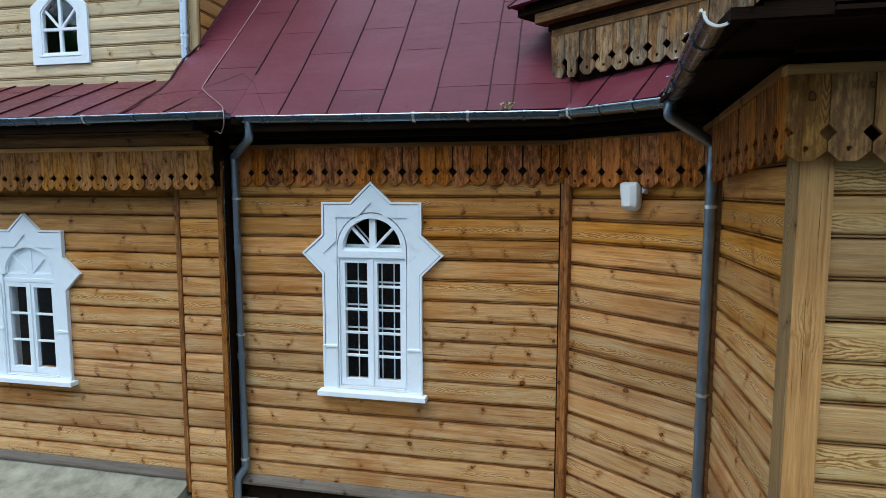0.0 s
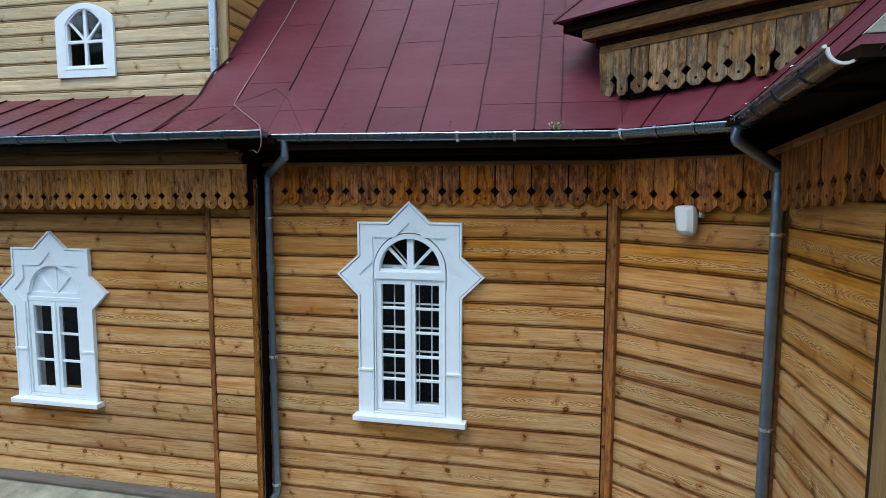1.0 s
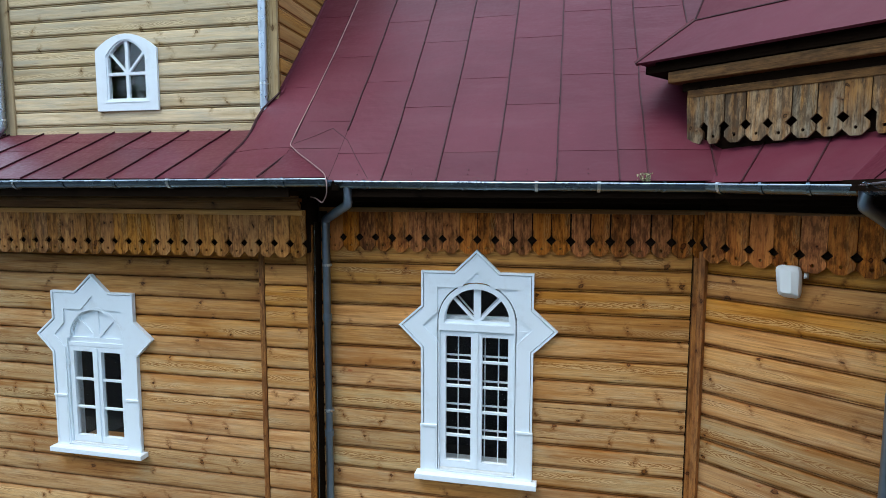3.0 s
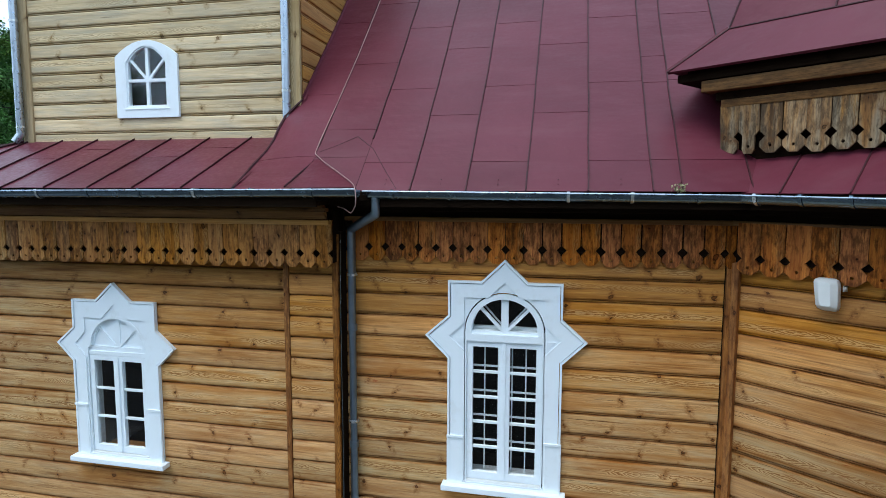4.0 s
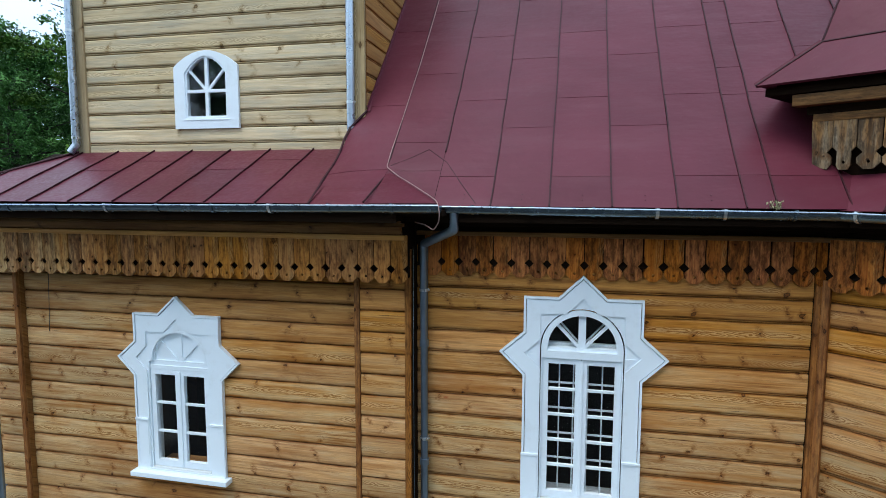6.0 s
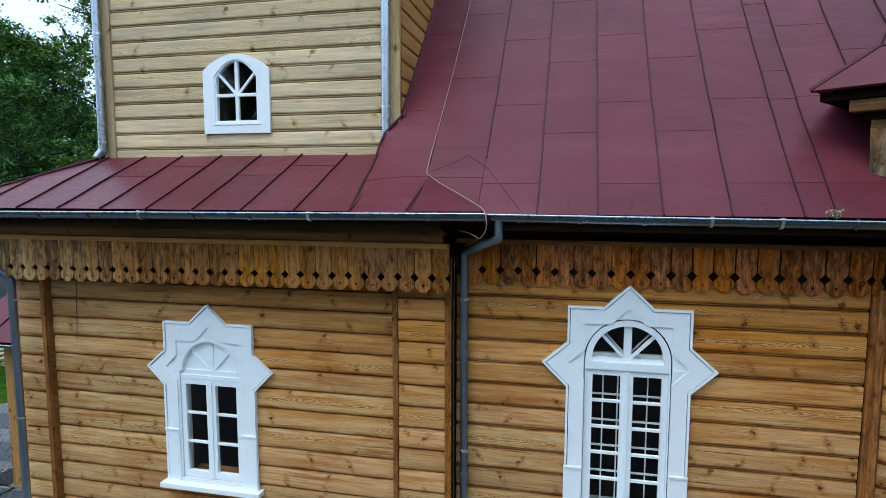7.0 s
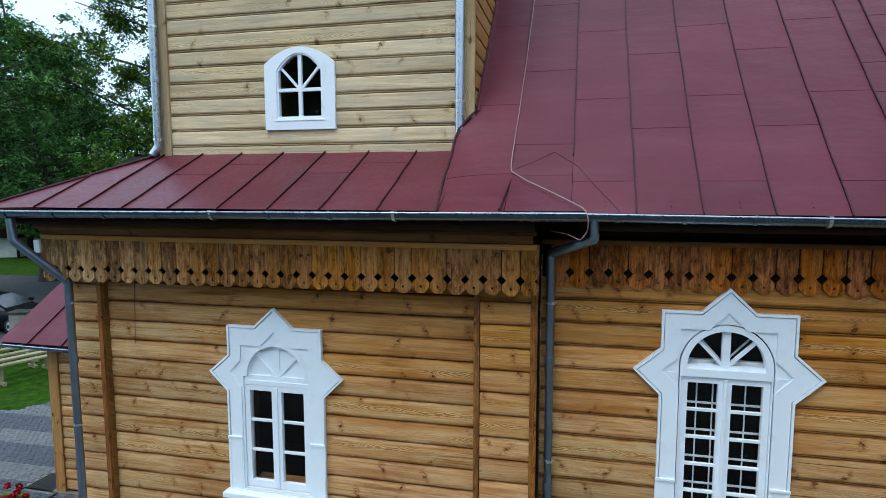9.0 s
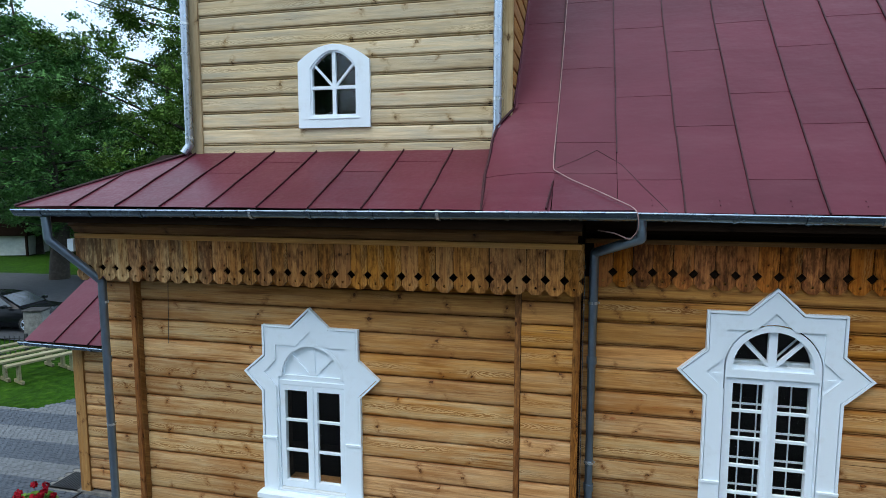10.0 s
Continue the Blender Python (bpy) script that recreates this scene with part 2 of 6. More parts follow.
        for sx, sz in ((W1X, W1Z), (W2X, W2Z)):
            # less paling, so more stain colour, in a patch below each sill
            below_sill = k.math("MULTIPLY", k.span(k.math("ABSOLUTE", k.math("SUBTRACT", k.math("MULTIPLY_ADD", crumb, 0.1, wx), sx + 0.0)), 0.42, 0.56, 1.0, 0.0), k.math("MULTIPLY", k.span(k.math("MULTIPLY_ADD", broad, 0.25, wz), sz - 0.22, sz - 0.05, 0.0, 1.0), k.math("LESS_THAN", wz, sz)))
            w = k.math("MULTIPLY", w, k.math("MULTIPLY_ADD", below_sill, -0.9, 1.0))
        pale = k.mix(k.span(fine, 0.36, 0.62), [v * 1.12 for v in bleach_shade[2]], [v * 0.66 for v in bleach_shade[2]])
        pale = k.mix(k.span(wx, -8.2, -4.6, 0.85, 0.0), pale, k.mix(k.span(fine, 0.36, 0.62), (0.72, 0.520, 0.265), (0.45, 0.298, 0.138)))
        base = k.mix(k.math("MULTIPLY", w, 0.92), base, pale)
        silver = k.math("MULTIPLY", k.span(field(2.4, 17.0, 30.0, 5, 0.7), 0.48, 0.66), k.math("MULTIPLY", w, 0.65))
        base = k.mix(silver, base, [v * f for v, f in zip(bleach_shade[2], (0.98, 1.16, 1.45))])
    base = k.mix(k.math("MULTIPLY", k.span(broad, 0.49, 0.66), stain * 0.75), base, rust)
    base = k.mix(k.math("MULTIPLY", k.span(k.math("ADD", zone, k.math("MULTIPLY", k.math("SUBTRACT", streak, 0.5), 0.5)), 0.53, 0.70), stain * 0.8), base, rust)
    base = k.mix(k.math("MULTIPLY", k.span(streak, 0.58, 0.69), stain), base, [a * 0.6 + b * 0.4 for a, b in zip(rust, dark)])
    wet = field(1.1, 15.0, 18.0, 5, 0.7)
    base = k.mix(k.math("MULTIPLY", k.span(wet, 0.56, 0.67), stain * 0.8), base, [a * 0.5 + b * 0.5 for a, b in zip(rust, dark)])
    resin = k.math("MULTIPLY", k.span(field(5.0, 24.0, 28.0, 4, 0.65), 0.635, 0.70), k.span(zone, 0.46, 0.60))
    base = k.mix(k.math("MULTIPLY", resin, stain), base, [v * f for v, f in zip(rust, (1.0, 0.62, 0.6))])
    if edges:
        # the stain has gathered beside the joints
        near = k.math("MAXIMUM", k.span(zz, 0.012, 0.045, 1.0, 0.0, True), k.span(zz, pitch - 0.030, pitch - 0.006, 0.0, 1.0, True))
        near = k.math("MULTIPLY", near, k.span(field(2.2, 8.0, 24.0, 4, 0.65), 0.36, 0.62, 0.15, 1.0))
        base = k.mix(k.math("MULTIPLY", near, edges), base, [a * 0.6 + b * 0.4 for a, b in zip(rust, dark)])
    if blotch:
        b1 = k.math("ADD", field(7.5, 28.0, 14.0, 4, 0.7), k.span(r3, 0, 1, -0.07, 0.09))
        base = k.mix(k.math("MULTIPLY", k.span(b1, 0.44, 0.61), blotch), base, dark)
        b2 = field(2.2, 9.0, 26.0, 4, 0.7)
        base = k.mix(k.math("MULTIPLY", k.span(b2, 0.52, 0.66), blotch * 0.9), base, dark)
    base = k.mix(ghost, base, [min(0.95, v * 1.25) for v in (bleach_shade[2] if bleach_shade else light)])
    base = k.mix(k.math("MULTIPLY", figure, 0.80), base, [a * 0.35 + b * 0.65 for a, b in zip(mid, dark)])
    base = k.mix(k.math("MULTIPLY", k.span(reach, 0.006, 0.045, 0.45, 0.0), on), base, rust)
    base = k.mix(k.math("MULTIPLY", whorl, 0.9), base, [a * 0.45 + b * 0.55 for a, b in zip(rust, dark)])
    base = k.mix(k.math("MULTIPLY", spot, 0.9), base, deep)
    heart = k.math("MULTIPLY", k.span(k.math("SUBTRACT", size, reach), 0.004, 0.008), on)
    base = k.mix(k.math("MULTIPLY", heart, 0.45), base, rust)
    base = k.bright(base, k.span(r, 0, 1, 0.80, 1.16), k.span(r2, 0, 1, 0.92, 1.02))
    check = k.span(field(1.6, 110.0, 16.0, 2), 0.66, 0.715)
    base = k.mix(k.math("MULTIPLY", check, 0.85), base, deep)
    k.bump(k.math("SUBTRACT", k.math("MULTIPLY_ADD", rings, 0.3, fine), k.math("ADD", check, spot)), 0.35, 0.003)
    return k.done(base, k.span(fine, 0.2, 0.8, rough - 0.1, rough + 0.15))


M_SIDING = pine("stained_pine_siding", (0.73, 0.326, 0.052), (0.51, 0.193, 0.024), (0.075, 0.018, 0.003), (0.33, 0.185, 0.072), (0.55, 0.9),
                bleach_shade=(1.7, 3.5, (0.565, 0.366, 0.172)), knots=0.65, stain=0.80, edges=0.95)
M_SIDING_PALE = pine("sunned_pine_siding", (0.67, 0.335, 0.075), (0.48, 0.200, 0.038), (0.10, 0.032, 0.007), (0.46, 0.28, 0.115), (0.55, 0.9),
                bleach_shade=(2.6, 5.0, (0.61, 0.405, 0.170)), knots=0.4, stain=0.5, flame=1.2, spread=1.9, edges=0.6, rate=85.0)
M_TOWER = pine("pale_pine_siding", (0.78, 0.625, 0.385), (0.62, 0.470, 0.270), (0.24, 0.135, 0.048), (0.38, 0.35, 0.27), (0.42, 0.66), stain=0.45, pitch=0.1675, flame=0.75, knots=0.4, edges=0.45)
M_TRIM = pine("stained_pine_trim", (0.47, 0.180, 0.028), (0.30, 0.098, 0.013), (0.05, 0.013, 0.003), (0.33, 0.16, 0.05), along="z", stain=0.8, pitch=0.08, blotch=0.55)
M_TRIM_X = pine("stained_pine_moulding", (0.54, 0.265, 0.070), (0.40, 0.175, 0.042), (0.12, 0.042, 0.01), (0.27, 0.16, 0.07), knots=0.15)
M_SHIELD = pine("stained_pine_valance", (0.68, 0.222, 0.025), (0.42, 0.108, 0.010), (0.045, 0.010, 0.0018), (0.26, 0.11, 0.03), (0.65, 1.0), along="z", stain=0.55, blotch=0.75, flame=0.5, pitch=0.1, spec=0.08, bleach_shade=(2.1, 3.5, (0.46, 0.265, 0.095)))
M_SHIELD_WORN = pine("sun_worn_pine_valance", (0.50, 0.212, 0.040), (0.30, 0.108, 0.016), (0.042, 0.012, 0.0026), (0.23, 0.118, 0.04), (0.6, 0.95), along="z", stain=0.6, blotch=0.7, flame=0.5, pitch=0.1, spec=0.08, bleach_shade=(2.2, 3.5, (0.43, 0.275, 0.115)))
# copy of the stained valance, darkened for the deep shade under the wing's eave
M_SHIELD_SHADED = pine("shaded_pine_valance", (0.38, 0.130, 0.019), (0.23, 0.066, 0.008), (0.030, 0.008, 0.0016), (0.17, 0.075, 0.022), (0.65, 1.0), along="z", stain=0.6, blotch=0.7, flame=0.5, pitch=0.1, spec=0.08)
M_OLD = pine("weathered_pine_valance", (0.52, 0.255, 0.065), (0.33, 0.150, 0.036), (0.032, 0.018, 0.010), (0.20, 0.170, 0.12), (0.44, 0.68), along="z", stain=1.0, blotch=0.72, flame=0.6, pitch=0.1, bleach_shade=(4.40, 4.85, (0.34, 0.265, 0.165)))
M_OLD_WING = pine("sheltered_pine_valance", (0.56, 0.265, 0.058), (0.37, 0.152, 0.029), (0.050, 0.018, 0.005), (0.28, 0.15, 0.05), (0.65, 1.0), along="z", stain=0.7, blotch=0.6, flame=0.8, pitch=0.1)
M_OLD_X = pine("weathered_pine_beam", (0.30, 0.135, 0.032), (0.18, 0.076, 0.017), (0.028, 0.012, 0.004), (0.14, 0.09, 0.045), (0.5, 0.8), stain=1.0, blotch=0.5)
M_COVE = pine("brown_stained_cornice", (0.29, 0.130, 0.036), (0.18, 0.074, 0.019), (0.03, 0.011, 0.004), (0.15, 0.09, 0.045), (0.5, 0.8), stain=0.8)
M_CORNER = pine("pale_corner_board", (0.58, 0.43, 0.235), (0.44, 0.31, 0.155), (0.18, 0.10, 0.04), (0.36, 0.30, 0.20), along="z", stain=0.5, pitch=0.1)
M_PORCH = pine("amber_porch_post", (0.46, 0.235, 0.055), (0.33, 0.150, 0.030), (0.09, 0.032, 0.008), (0.30, 0.18, 0.07), along="z", stain=0.6, pitch=0.14)
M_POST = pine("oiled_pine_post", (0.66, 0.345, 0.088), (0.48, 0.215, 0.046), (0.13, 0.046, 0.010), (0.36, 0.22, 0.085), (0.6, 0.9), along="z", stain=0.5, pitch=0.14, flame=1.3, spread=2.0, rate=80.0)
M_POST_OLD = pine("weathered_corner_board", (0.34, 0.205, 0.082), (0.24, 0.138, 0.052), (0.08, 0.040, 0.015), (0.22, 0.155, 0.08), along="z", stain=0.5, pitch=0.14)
M_GREY = pine("bare_grey_board", (0.45, 0.43, 0.36), (0.33, 0.31, 0.26), (0.12, 0.10, 0.08), (0.38, 0.38, 0.35), stain=0.5, knots=0.2)
# near-black so that the shade under eaves and in recesses is in the colour
M_SOFFIT = pine("shade_dark_boards", (0.020, 0.010, 0.005), (0.014, 0.007, 0.0038), (0.006, 0.003, 0.0018), (0.020, 0.013, 0.008), rough=0.85, spec=0.05)
M_PLINTH = pine("grey_plinth_board", (0.14, 0.11, 0.085), (0.10, 0.078, 0.06), (0.045, 0.032, 0.024), (0.16, 0.145, 0.125), (0.35, 0.65), stain=0.6)
M_BENCH = pine("new_bench_pine", (0.32, 0.29, 0.165), (0.27, 0.24, 0.135), (0.16, 0.12, 0.06), (0.24, 0.23, 0.17))


def roof_paint():
    k = Nodes("red_painted_sheet_metal", 0.42, spec=0.20)
    p = k.where()
    n1 = k.noise(p, 1.3, 5, 0.6)
    n2 = k.noise(p, 26.0, 4, 0.6)
    x, y, z = k.split(p)
    streak = k.noise(k.join(k.math("MULTIPLY", x, 1.3), k.math("MULTIPLY", y, 5.0), k.math("MULTIPLY", z, 5.0)), 1.0, 4, 0.6)
    c = k.mix(k.span(n1, 0.35, 0.68), (0.094, 0.0155, 0.0262), (0.117, 0.0215, 0.0352))
    c = k.mix(k.math("MULTIPLY", k.span(streak, 0.5, 0.75), 0.4), c, (0.135, 0.042, 0.054))
    c = k.mix(k.math("MULTIPLY", k.span(n2, 0.6, 0.8), 0.3), c, (0.150, 0.060, 0.070))
    c = k.bright(c, k.span(k.chance(), 0, 1, 0.90, 1.10))
    speck = k.cells(p, 9.0)
    dot = k.math("MULTIPLY", k.span(speck["Distance"], 0.03, 0.05, 1.0, 0.0), k.math("GREATER_THAN", k.split(speck["Color"])[0], 0.86))
    c = k.mix(k.math("MULTIPLY", dot, 0.7), c, (0.05, 0.018, 0.018))
    dent = k.noise(k.join(k.math("MULTIPLY", x, 1.6), k.math("MULTIPLY", y, 4.5), k.math("MULTIPLY", z, 4.5)), 1.0, 3)
    k.bump(k.math("ADD", k.math("ADD", k.noise(p, 3.5, 3), k.math("MULTIPLY", dent, 1.1)), k.math("MULTIPLY", n2, 0.06)), 0.36, 0.02)
    return k.done(c, k.span(n2, 0.3, 0.75, 0.31, 0.50))


def zinc(name, tone, rough):
    k = Nodes(name, rough, 0.85)
    p = k.where()
    n = k.noise(p, 14.0, 5, 0.6)
    big = k.noise(p, 2.0, 3)
    c = k.mix(k.span(n, 0.3, 0.7), [v * 0.82 for v in tone], tone)
    c = k.mix(k.math("MULTIPLY", k.span(big, 0.5, 0.7), 0.35), c, [v * 0.6 for v in tone])
    k.bump(n, 0.08, 0.002)
    return k.done(c, k.span(n, 0.3, 0.8, rough - 0.08, rough + 0.15))


def paint(name, tone, rough=0.45, dirt=(0.45, 0.42, 0.38), amount=0.25, spec=0.5):
    k = Nodes(name, rough, spec=spec)
    p = k.where()
    n = k.noise(p, 7.0, 5, 0.65)
    f = k.noise(p, 60.0, 3)
    c = k.mix(k.math("MULTIPLY", k.span(n, 0.55, 0.85), amount), tone, dirt)
    k.bump(k.math("ADD", f, n), 0.12, 0.002)
    return k.done(c, k.span(n, 0.2, 0.8, rough - 0.08, rough + 0.12))


def mottled(name, tones, scale, rough=0.85, relief=0.5, depth=0.01, spec=0.3):
    k = Nodes(name, rough, spec=spec)
    p = k.where()
    a, b = k.noise(p, scale, 6, 0.65), k.noise(p, scale * 0.12, 4, 0.6)
    c = k.ramp(a, [(0.3, tones[0]), (0.55, tones[1]), (0.75, tones[2])])
    c = k.bright(c, k.span(b, 0.3, 0.7, 0.75, 1.2))
    k.bump(a, relief, depth)
    return k.done(c)


M_ROOF = roof_paint()
M_SEAM = mottled("grimy_seam_paint", ((0.024, 0.003, 0.005), (0.042, 0.006, 0.010), (0.075, 0.013, 0.019)), 20.0, 0.6)
M_ZINC = zinc("zinc_gutter", (0.18, 0.245, 0.30), 0.2)
# brighter zinc stands in for the sky's highlight along the lip
M_LIP = zinc("gutter_lip_highlight", (0.46, 0.55, 0.64), 0.28)
M_PIPE = zinc("grey_downpipe", (0.245, 0.31, 0.39), 0.36)
M_PIPE_NEW = zinc("galvanised_downpipe", (0.50, 0.56, 0.64), 0.30)
M_CLAMP = zinc("bright_clamp", (0.75, 0.78, 0.80), 0.3)
M_WHITE = paint("white_gloss_paint", (0.80, 0.875, 0.93))
M_PLASTIC = paint("white_plastic", (0.68, 0.70, 0.69), 0.4)
M_CONCRETE = mottled("concrete", ((0.13, 0.125, 0.115), (0.22, 0.215, 0.195), (0.31, 0.30, 0.28)), 9.0)
M_RENDER = mottled("pale_render", ((0.30, 0.33, 0.30), (0.38, 0.41, 0.37), (0.46, 0.48, 0.44)), 3.0)
M_APRON = mottled("mossy_concrete", ((0.15, 0.15, 0.115), (0.27, 0.265, 0.205), (0.36, 0.35, 0.285)), 5.0)
M_ASPHALT = mottled("asphalt", ((0.034, 0.037, 0.041), (0.050, 0.054, 0.059), (0.072, 0.076, 0.082)), 30.0)
M_YARD = mottled("low_bounce_paving", ((0.020, 0.020, 0.021), (0.033, 0.033, 0.034), (0.05, 0.05, 0.05)), 9.0)
M_GRASS = mottled("lawn", ((0.010, 0.034, 0.002), (0.024, 0.068, 0.004), (0.055, 0.115, 0.010)), 6.0, relief=0.9, depth=0.04, spec=0.05)
# room tones set near black: the gloom behind the panes is in the colour
M_ROOM = mottled("gloom_room_plaster", ((0.006, 0.0055, 0.005), (0.009, 0.0085, 0.008), (0.013, 0.012, 0.011)), 2.0)
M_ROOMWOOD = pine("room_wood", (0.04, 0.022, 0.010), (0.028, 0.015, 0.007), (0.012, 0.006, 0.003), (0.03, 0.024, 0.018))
M_BLACK = paint("black_car_paint", (0.006, 0.007, 0.009), 0.14, (0.012, 0.012, 0.012), 0.3, 0.2)
M_RUBBER = paint("rubber", (0.02, 0.02, 0.02), 0.8)
M_IRON = paint("black_iron", (0.02, 0.02, 0.022), 0.5)
M_CABLE = zinc("bare_wire", (0.42, 0.27, 0.25), 0.5)


def glass():
    k = Nodes("window_glass", 0.02)
    k.b.inputs["Transmission Weight"].default_value = 1.0
    k.b.inputs["IOR"].default_value = 1.38
    k.bump(k.noise(k.where(), 3.0, 2), 0.05, 0.01)
    return k.done((0.96, 0.98, 0.98))


M_GLASS = glass()


def leafy(name, dark, light):
    k = Nodes(name, 0.6, spec=0.12)
    r = k.island()
    n = k.math("MULTIPLY_ADD", k.noise(k.where(), 2.2, 3), 0.6, k.math("MULTIPLY", k.noise(k.where(), 0.4, 3), 0.4))
    c = k.mix(k.math("MULTIPLY_ADD", r, 0.35, k.span(n, 0.41, 0.60, 0.0, 0.70)), dark, light)
    k.b.inputs["Subsurface Weight"].default_value = 0.0
    return k.done(c)


M_LEAF = leafy("broad_leaves", (0.006, 0.028, 0.011), (0.130, 0.300, 0.075))
M_LEAF2 = leafy("bright_leaves", (0.018, 0.055, 0.010), (0.140, 0.255, 0.040))
M_PETAL = leafy("red_petals", (0.22, 0.003, 0.012), (0.40, 0.010, 0.025))
M_BARK = mottled("bark", ((0.022, 0.018, 0.014), (0.045, 0.037, 0.028), (0.08, 0.065, 0.05)), 7.0, relief=1.0, depth=0.03)


def paving():
    k = Nodes("concrete_pavers", 0.8, spec=0.3)
    p = k.where()
    x, y, z = k.split(p)
    r = k.island()
    # paler courses laid in broad bands
    along = k.math("MULTIPLY_ADD", x, -0.03, y)
    band = k.math("LESS_THAN", k.math("FRACT", k.math("DIVIDE", k.math("SUBTRACT", along, 7.46), 1.09)), 0.43)
    c = k.mix(band, (0.068, 0.080, 0.098), (0.135, 0.143, 0.152))
    c = k.bright(c, k.span(r, 0, 1, 0.9, 1.1))
    n = k.noise(p, 40.0, 4)
    c = k.mix(k.math("MULTIPLY", k.span(n, 0.5, 0.8), 0.3), c, (0.2, 0.2, 0.19))
    k.bump(n, 0.3, 0.003)
    return k.done(c)


M_PAVER = paving()

# ---- structure ----
COURSE, LEVEL = 0.2022, 3.378          # height of a siding board; one joint's height
DIAG = -37.0                           # the canted bay's turn


def wall(name, label, x, y, turn, length, z0, z1, thick, holes=(), back=0.022):
    """A solid wall from (x, y) along its own x; its boards are added later."""
    bm = bmesh.new()
    xs = sorted({0, length, *[h[0] for h in holes], *[h[1] for h in holes]})
    for a, b in zip(xs, xs[1:]):
        hit = [h for h in holes if h[0] <= a and b <= h[1]]
        if hit:
            box(bm, a, b, back, back + thick, z0, hit[0][2])
            box(bm, a, b, back, back + thick, hit[0][3], z1)
        else:
            box(bm, a, b, back, back + thick, z0, z1)
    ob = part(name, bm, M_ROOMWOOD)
    ob.matrix_world = pose(x, y, 0, 0, 0, turn)
    return tagged(ob, label, "wall", kind="structure")


def slab(name, label, category, material, *rows):
    return tagged(part(name, boxes(*rows), material), label, category, kind="structure")


wall_1 = wall("wall_1", "golden-brown stained pine siding with a star-framed window", -8.2, 5.50, 0, 4.8, 0.12, 4.05, 0.22,
              [(W1X + 8.2 - 0.36, W1X + 8.2 + 0.36, W1Z + 0.05, W1Z + 1.13)])
wall_2 = wall("wall_2", "golden-brown stained pine siding with a tall barred window", -3.40, 5.55, 0, 3.43, 0.12, 4.05, 0.22,
              [(W2X + 3.40 - 0.36, W2X + 3.40 + 0.36, W2Z + 0.05, W2Z + 1.80)])
wall_3 = wall("wall_3", "canted bay wall of stained pine boards", 0.03, 5.53, DIAG, 1.40, 0.12, 4.05, 0.2)
wall_4 = wall("wall_4", "side wall of the wing in orange-brown boards", 1.12, 4.72, -90, 1.60, 0.12, 4.05, 0.2)
wall_5 = wall("wall_5", "front wall of the wing in pale stained boards", 1.10, 3.10, 0, 3.2, 0.12, 4.15, 0.2)
TWX, TWZ = -5.893, 4.935
tower_front = wall("wall_6", "upper storey wall of pale new pine boards", -7.573, 6.12, 0, 3.483, 4.45, 8.6, 0.2,
                   [(TWX + 7.573 - 0.30, TWX + 7.573 + 0.30, TWZ + 0.09, TWZ + 0.80)])
tower_side = wall("wall_7", "upper storey side wall of pine boards", -4.09, 6.12, 90, 3.0, 4.45, 8.6, 0.2)

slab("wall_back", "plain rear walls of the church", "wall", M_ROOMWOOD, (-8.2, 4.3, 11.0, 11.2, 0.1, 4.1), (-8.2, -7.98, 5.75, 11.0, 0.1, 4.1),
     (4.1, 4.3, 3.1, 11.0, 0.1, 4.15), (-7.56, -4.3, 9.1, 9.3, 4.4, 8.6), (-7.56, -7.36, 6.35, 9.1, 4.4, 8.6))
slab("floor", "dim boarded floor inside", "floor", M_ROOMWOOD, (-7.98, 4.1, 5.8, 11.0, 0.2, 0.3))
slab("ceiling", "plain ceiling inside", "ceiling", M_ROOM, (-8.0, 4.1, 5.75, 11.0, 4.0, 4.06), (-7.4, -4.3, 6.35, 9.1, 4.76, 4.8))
slab("partition", "plaster wall inside, near black for the room's gloom", "wall", M_ROOM, (-7.98, 4.1, 8.6, 8.7, 0.3, 4.0), (-3.75, -3.65, 5.8, 8.6, 0.3, 4.0))

# the ground in one sheet, with the paved yard, the road and the apron upon it
bm = bmesh.new()
n = 60
grid = [[None] * (n + 1) for _ in range(n + 1)]
for i in range(n + 1):
    for j in range(n + 1):
        a, b = (i / n * 2 - 1), (j / n * 2 - 1)
        x, y = -8 + 900 * a * abs(a) ** 2, 8 + 900 * b * abs(b) ** 2
        d = math.hypot(x + 8, y - 8)
        z = -0.06 + 0.05 * noise.noise(Vector((x * 0.2, y * 0.2, 0))) * min(1, max(0, (d - 7) / 8))
        grid[i][j] = bm.verts.new((x, y, z))
for i in range(n):
    for j in range(n):
        bm.faces.new((grid[i][j], grid[i + 1][j], grid[i + 1][j + 1], grid[i][j + 1]))
ground = tagged(part("ground", bm, M_GRASS, smooth=True), "mown green lawn around the church", "lawn", kind="structure")

slab("pavement", "concrete bed under the pavers", "pavement", M_CONCRETE, (-16.5, -13.45, 2.0, 9.34, -0.3, -0.012), (-13.45, -8.6, 2.0, 11.7, -0.3, -0.012))
slab("apron", "stained concrete apron along the wall foot", "apron", M_APRON, (-8.6, 5.0, 4.0, 5.7, -0.3, 0.13), (-8.6, -8.2, 5.7, 9.0, -0.3, 0.06))

# unseen ground, kept dark so it bounces little light and darkens the panes
slab("forecourt", "unseen grey paving before the church, darkened to cut bounce", "pavement", M_YARD, (-8.6, 30.0, -24.0, 4.0, -0.3, -0.01), (-30.0, -8.6, -24.0, 2.0, -0.3, -0.01))
road = bmesh.new()
for a, b, c, d in (((-45, 14.0), (-17.3, 13.4), (-18.5, 24.5), (-48, 23.0)), ((-90, 36.5), (-25, 38.5), (-25, 41.5), (-90, 39.5))):
    road.faces.new([road.verts.new((x, y, 0.0)) for x, y in (a, b, c, d)])
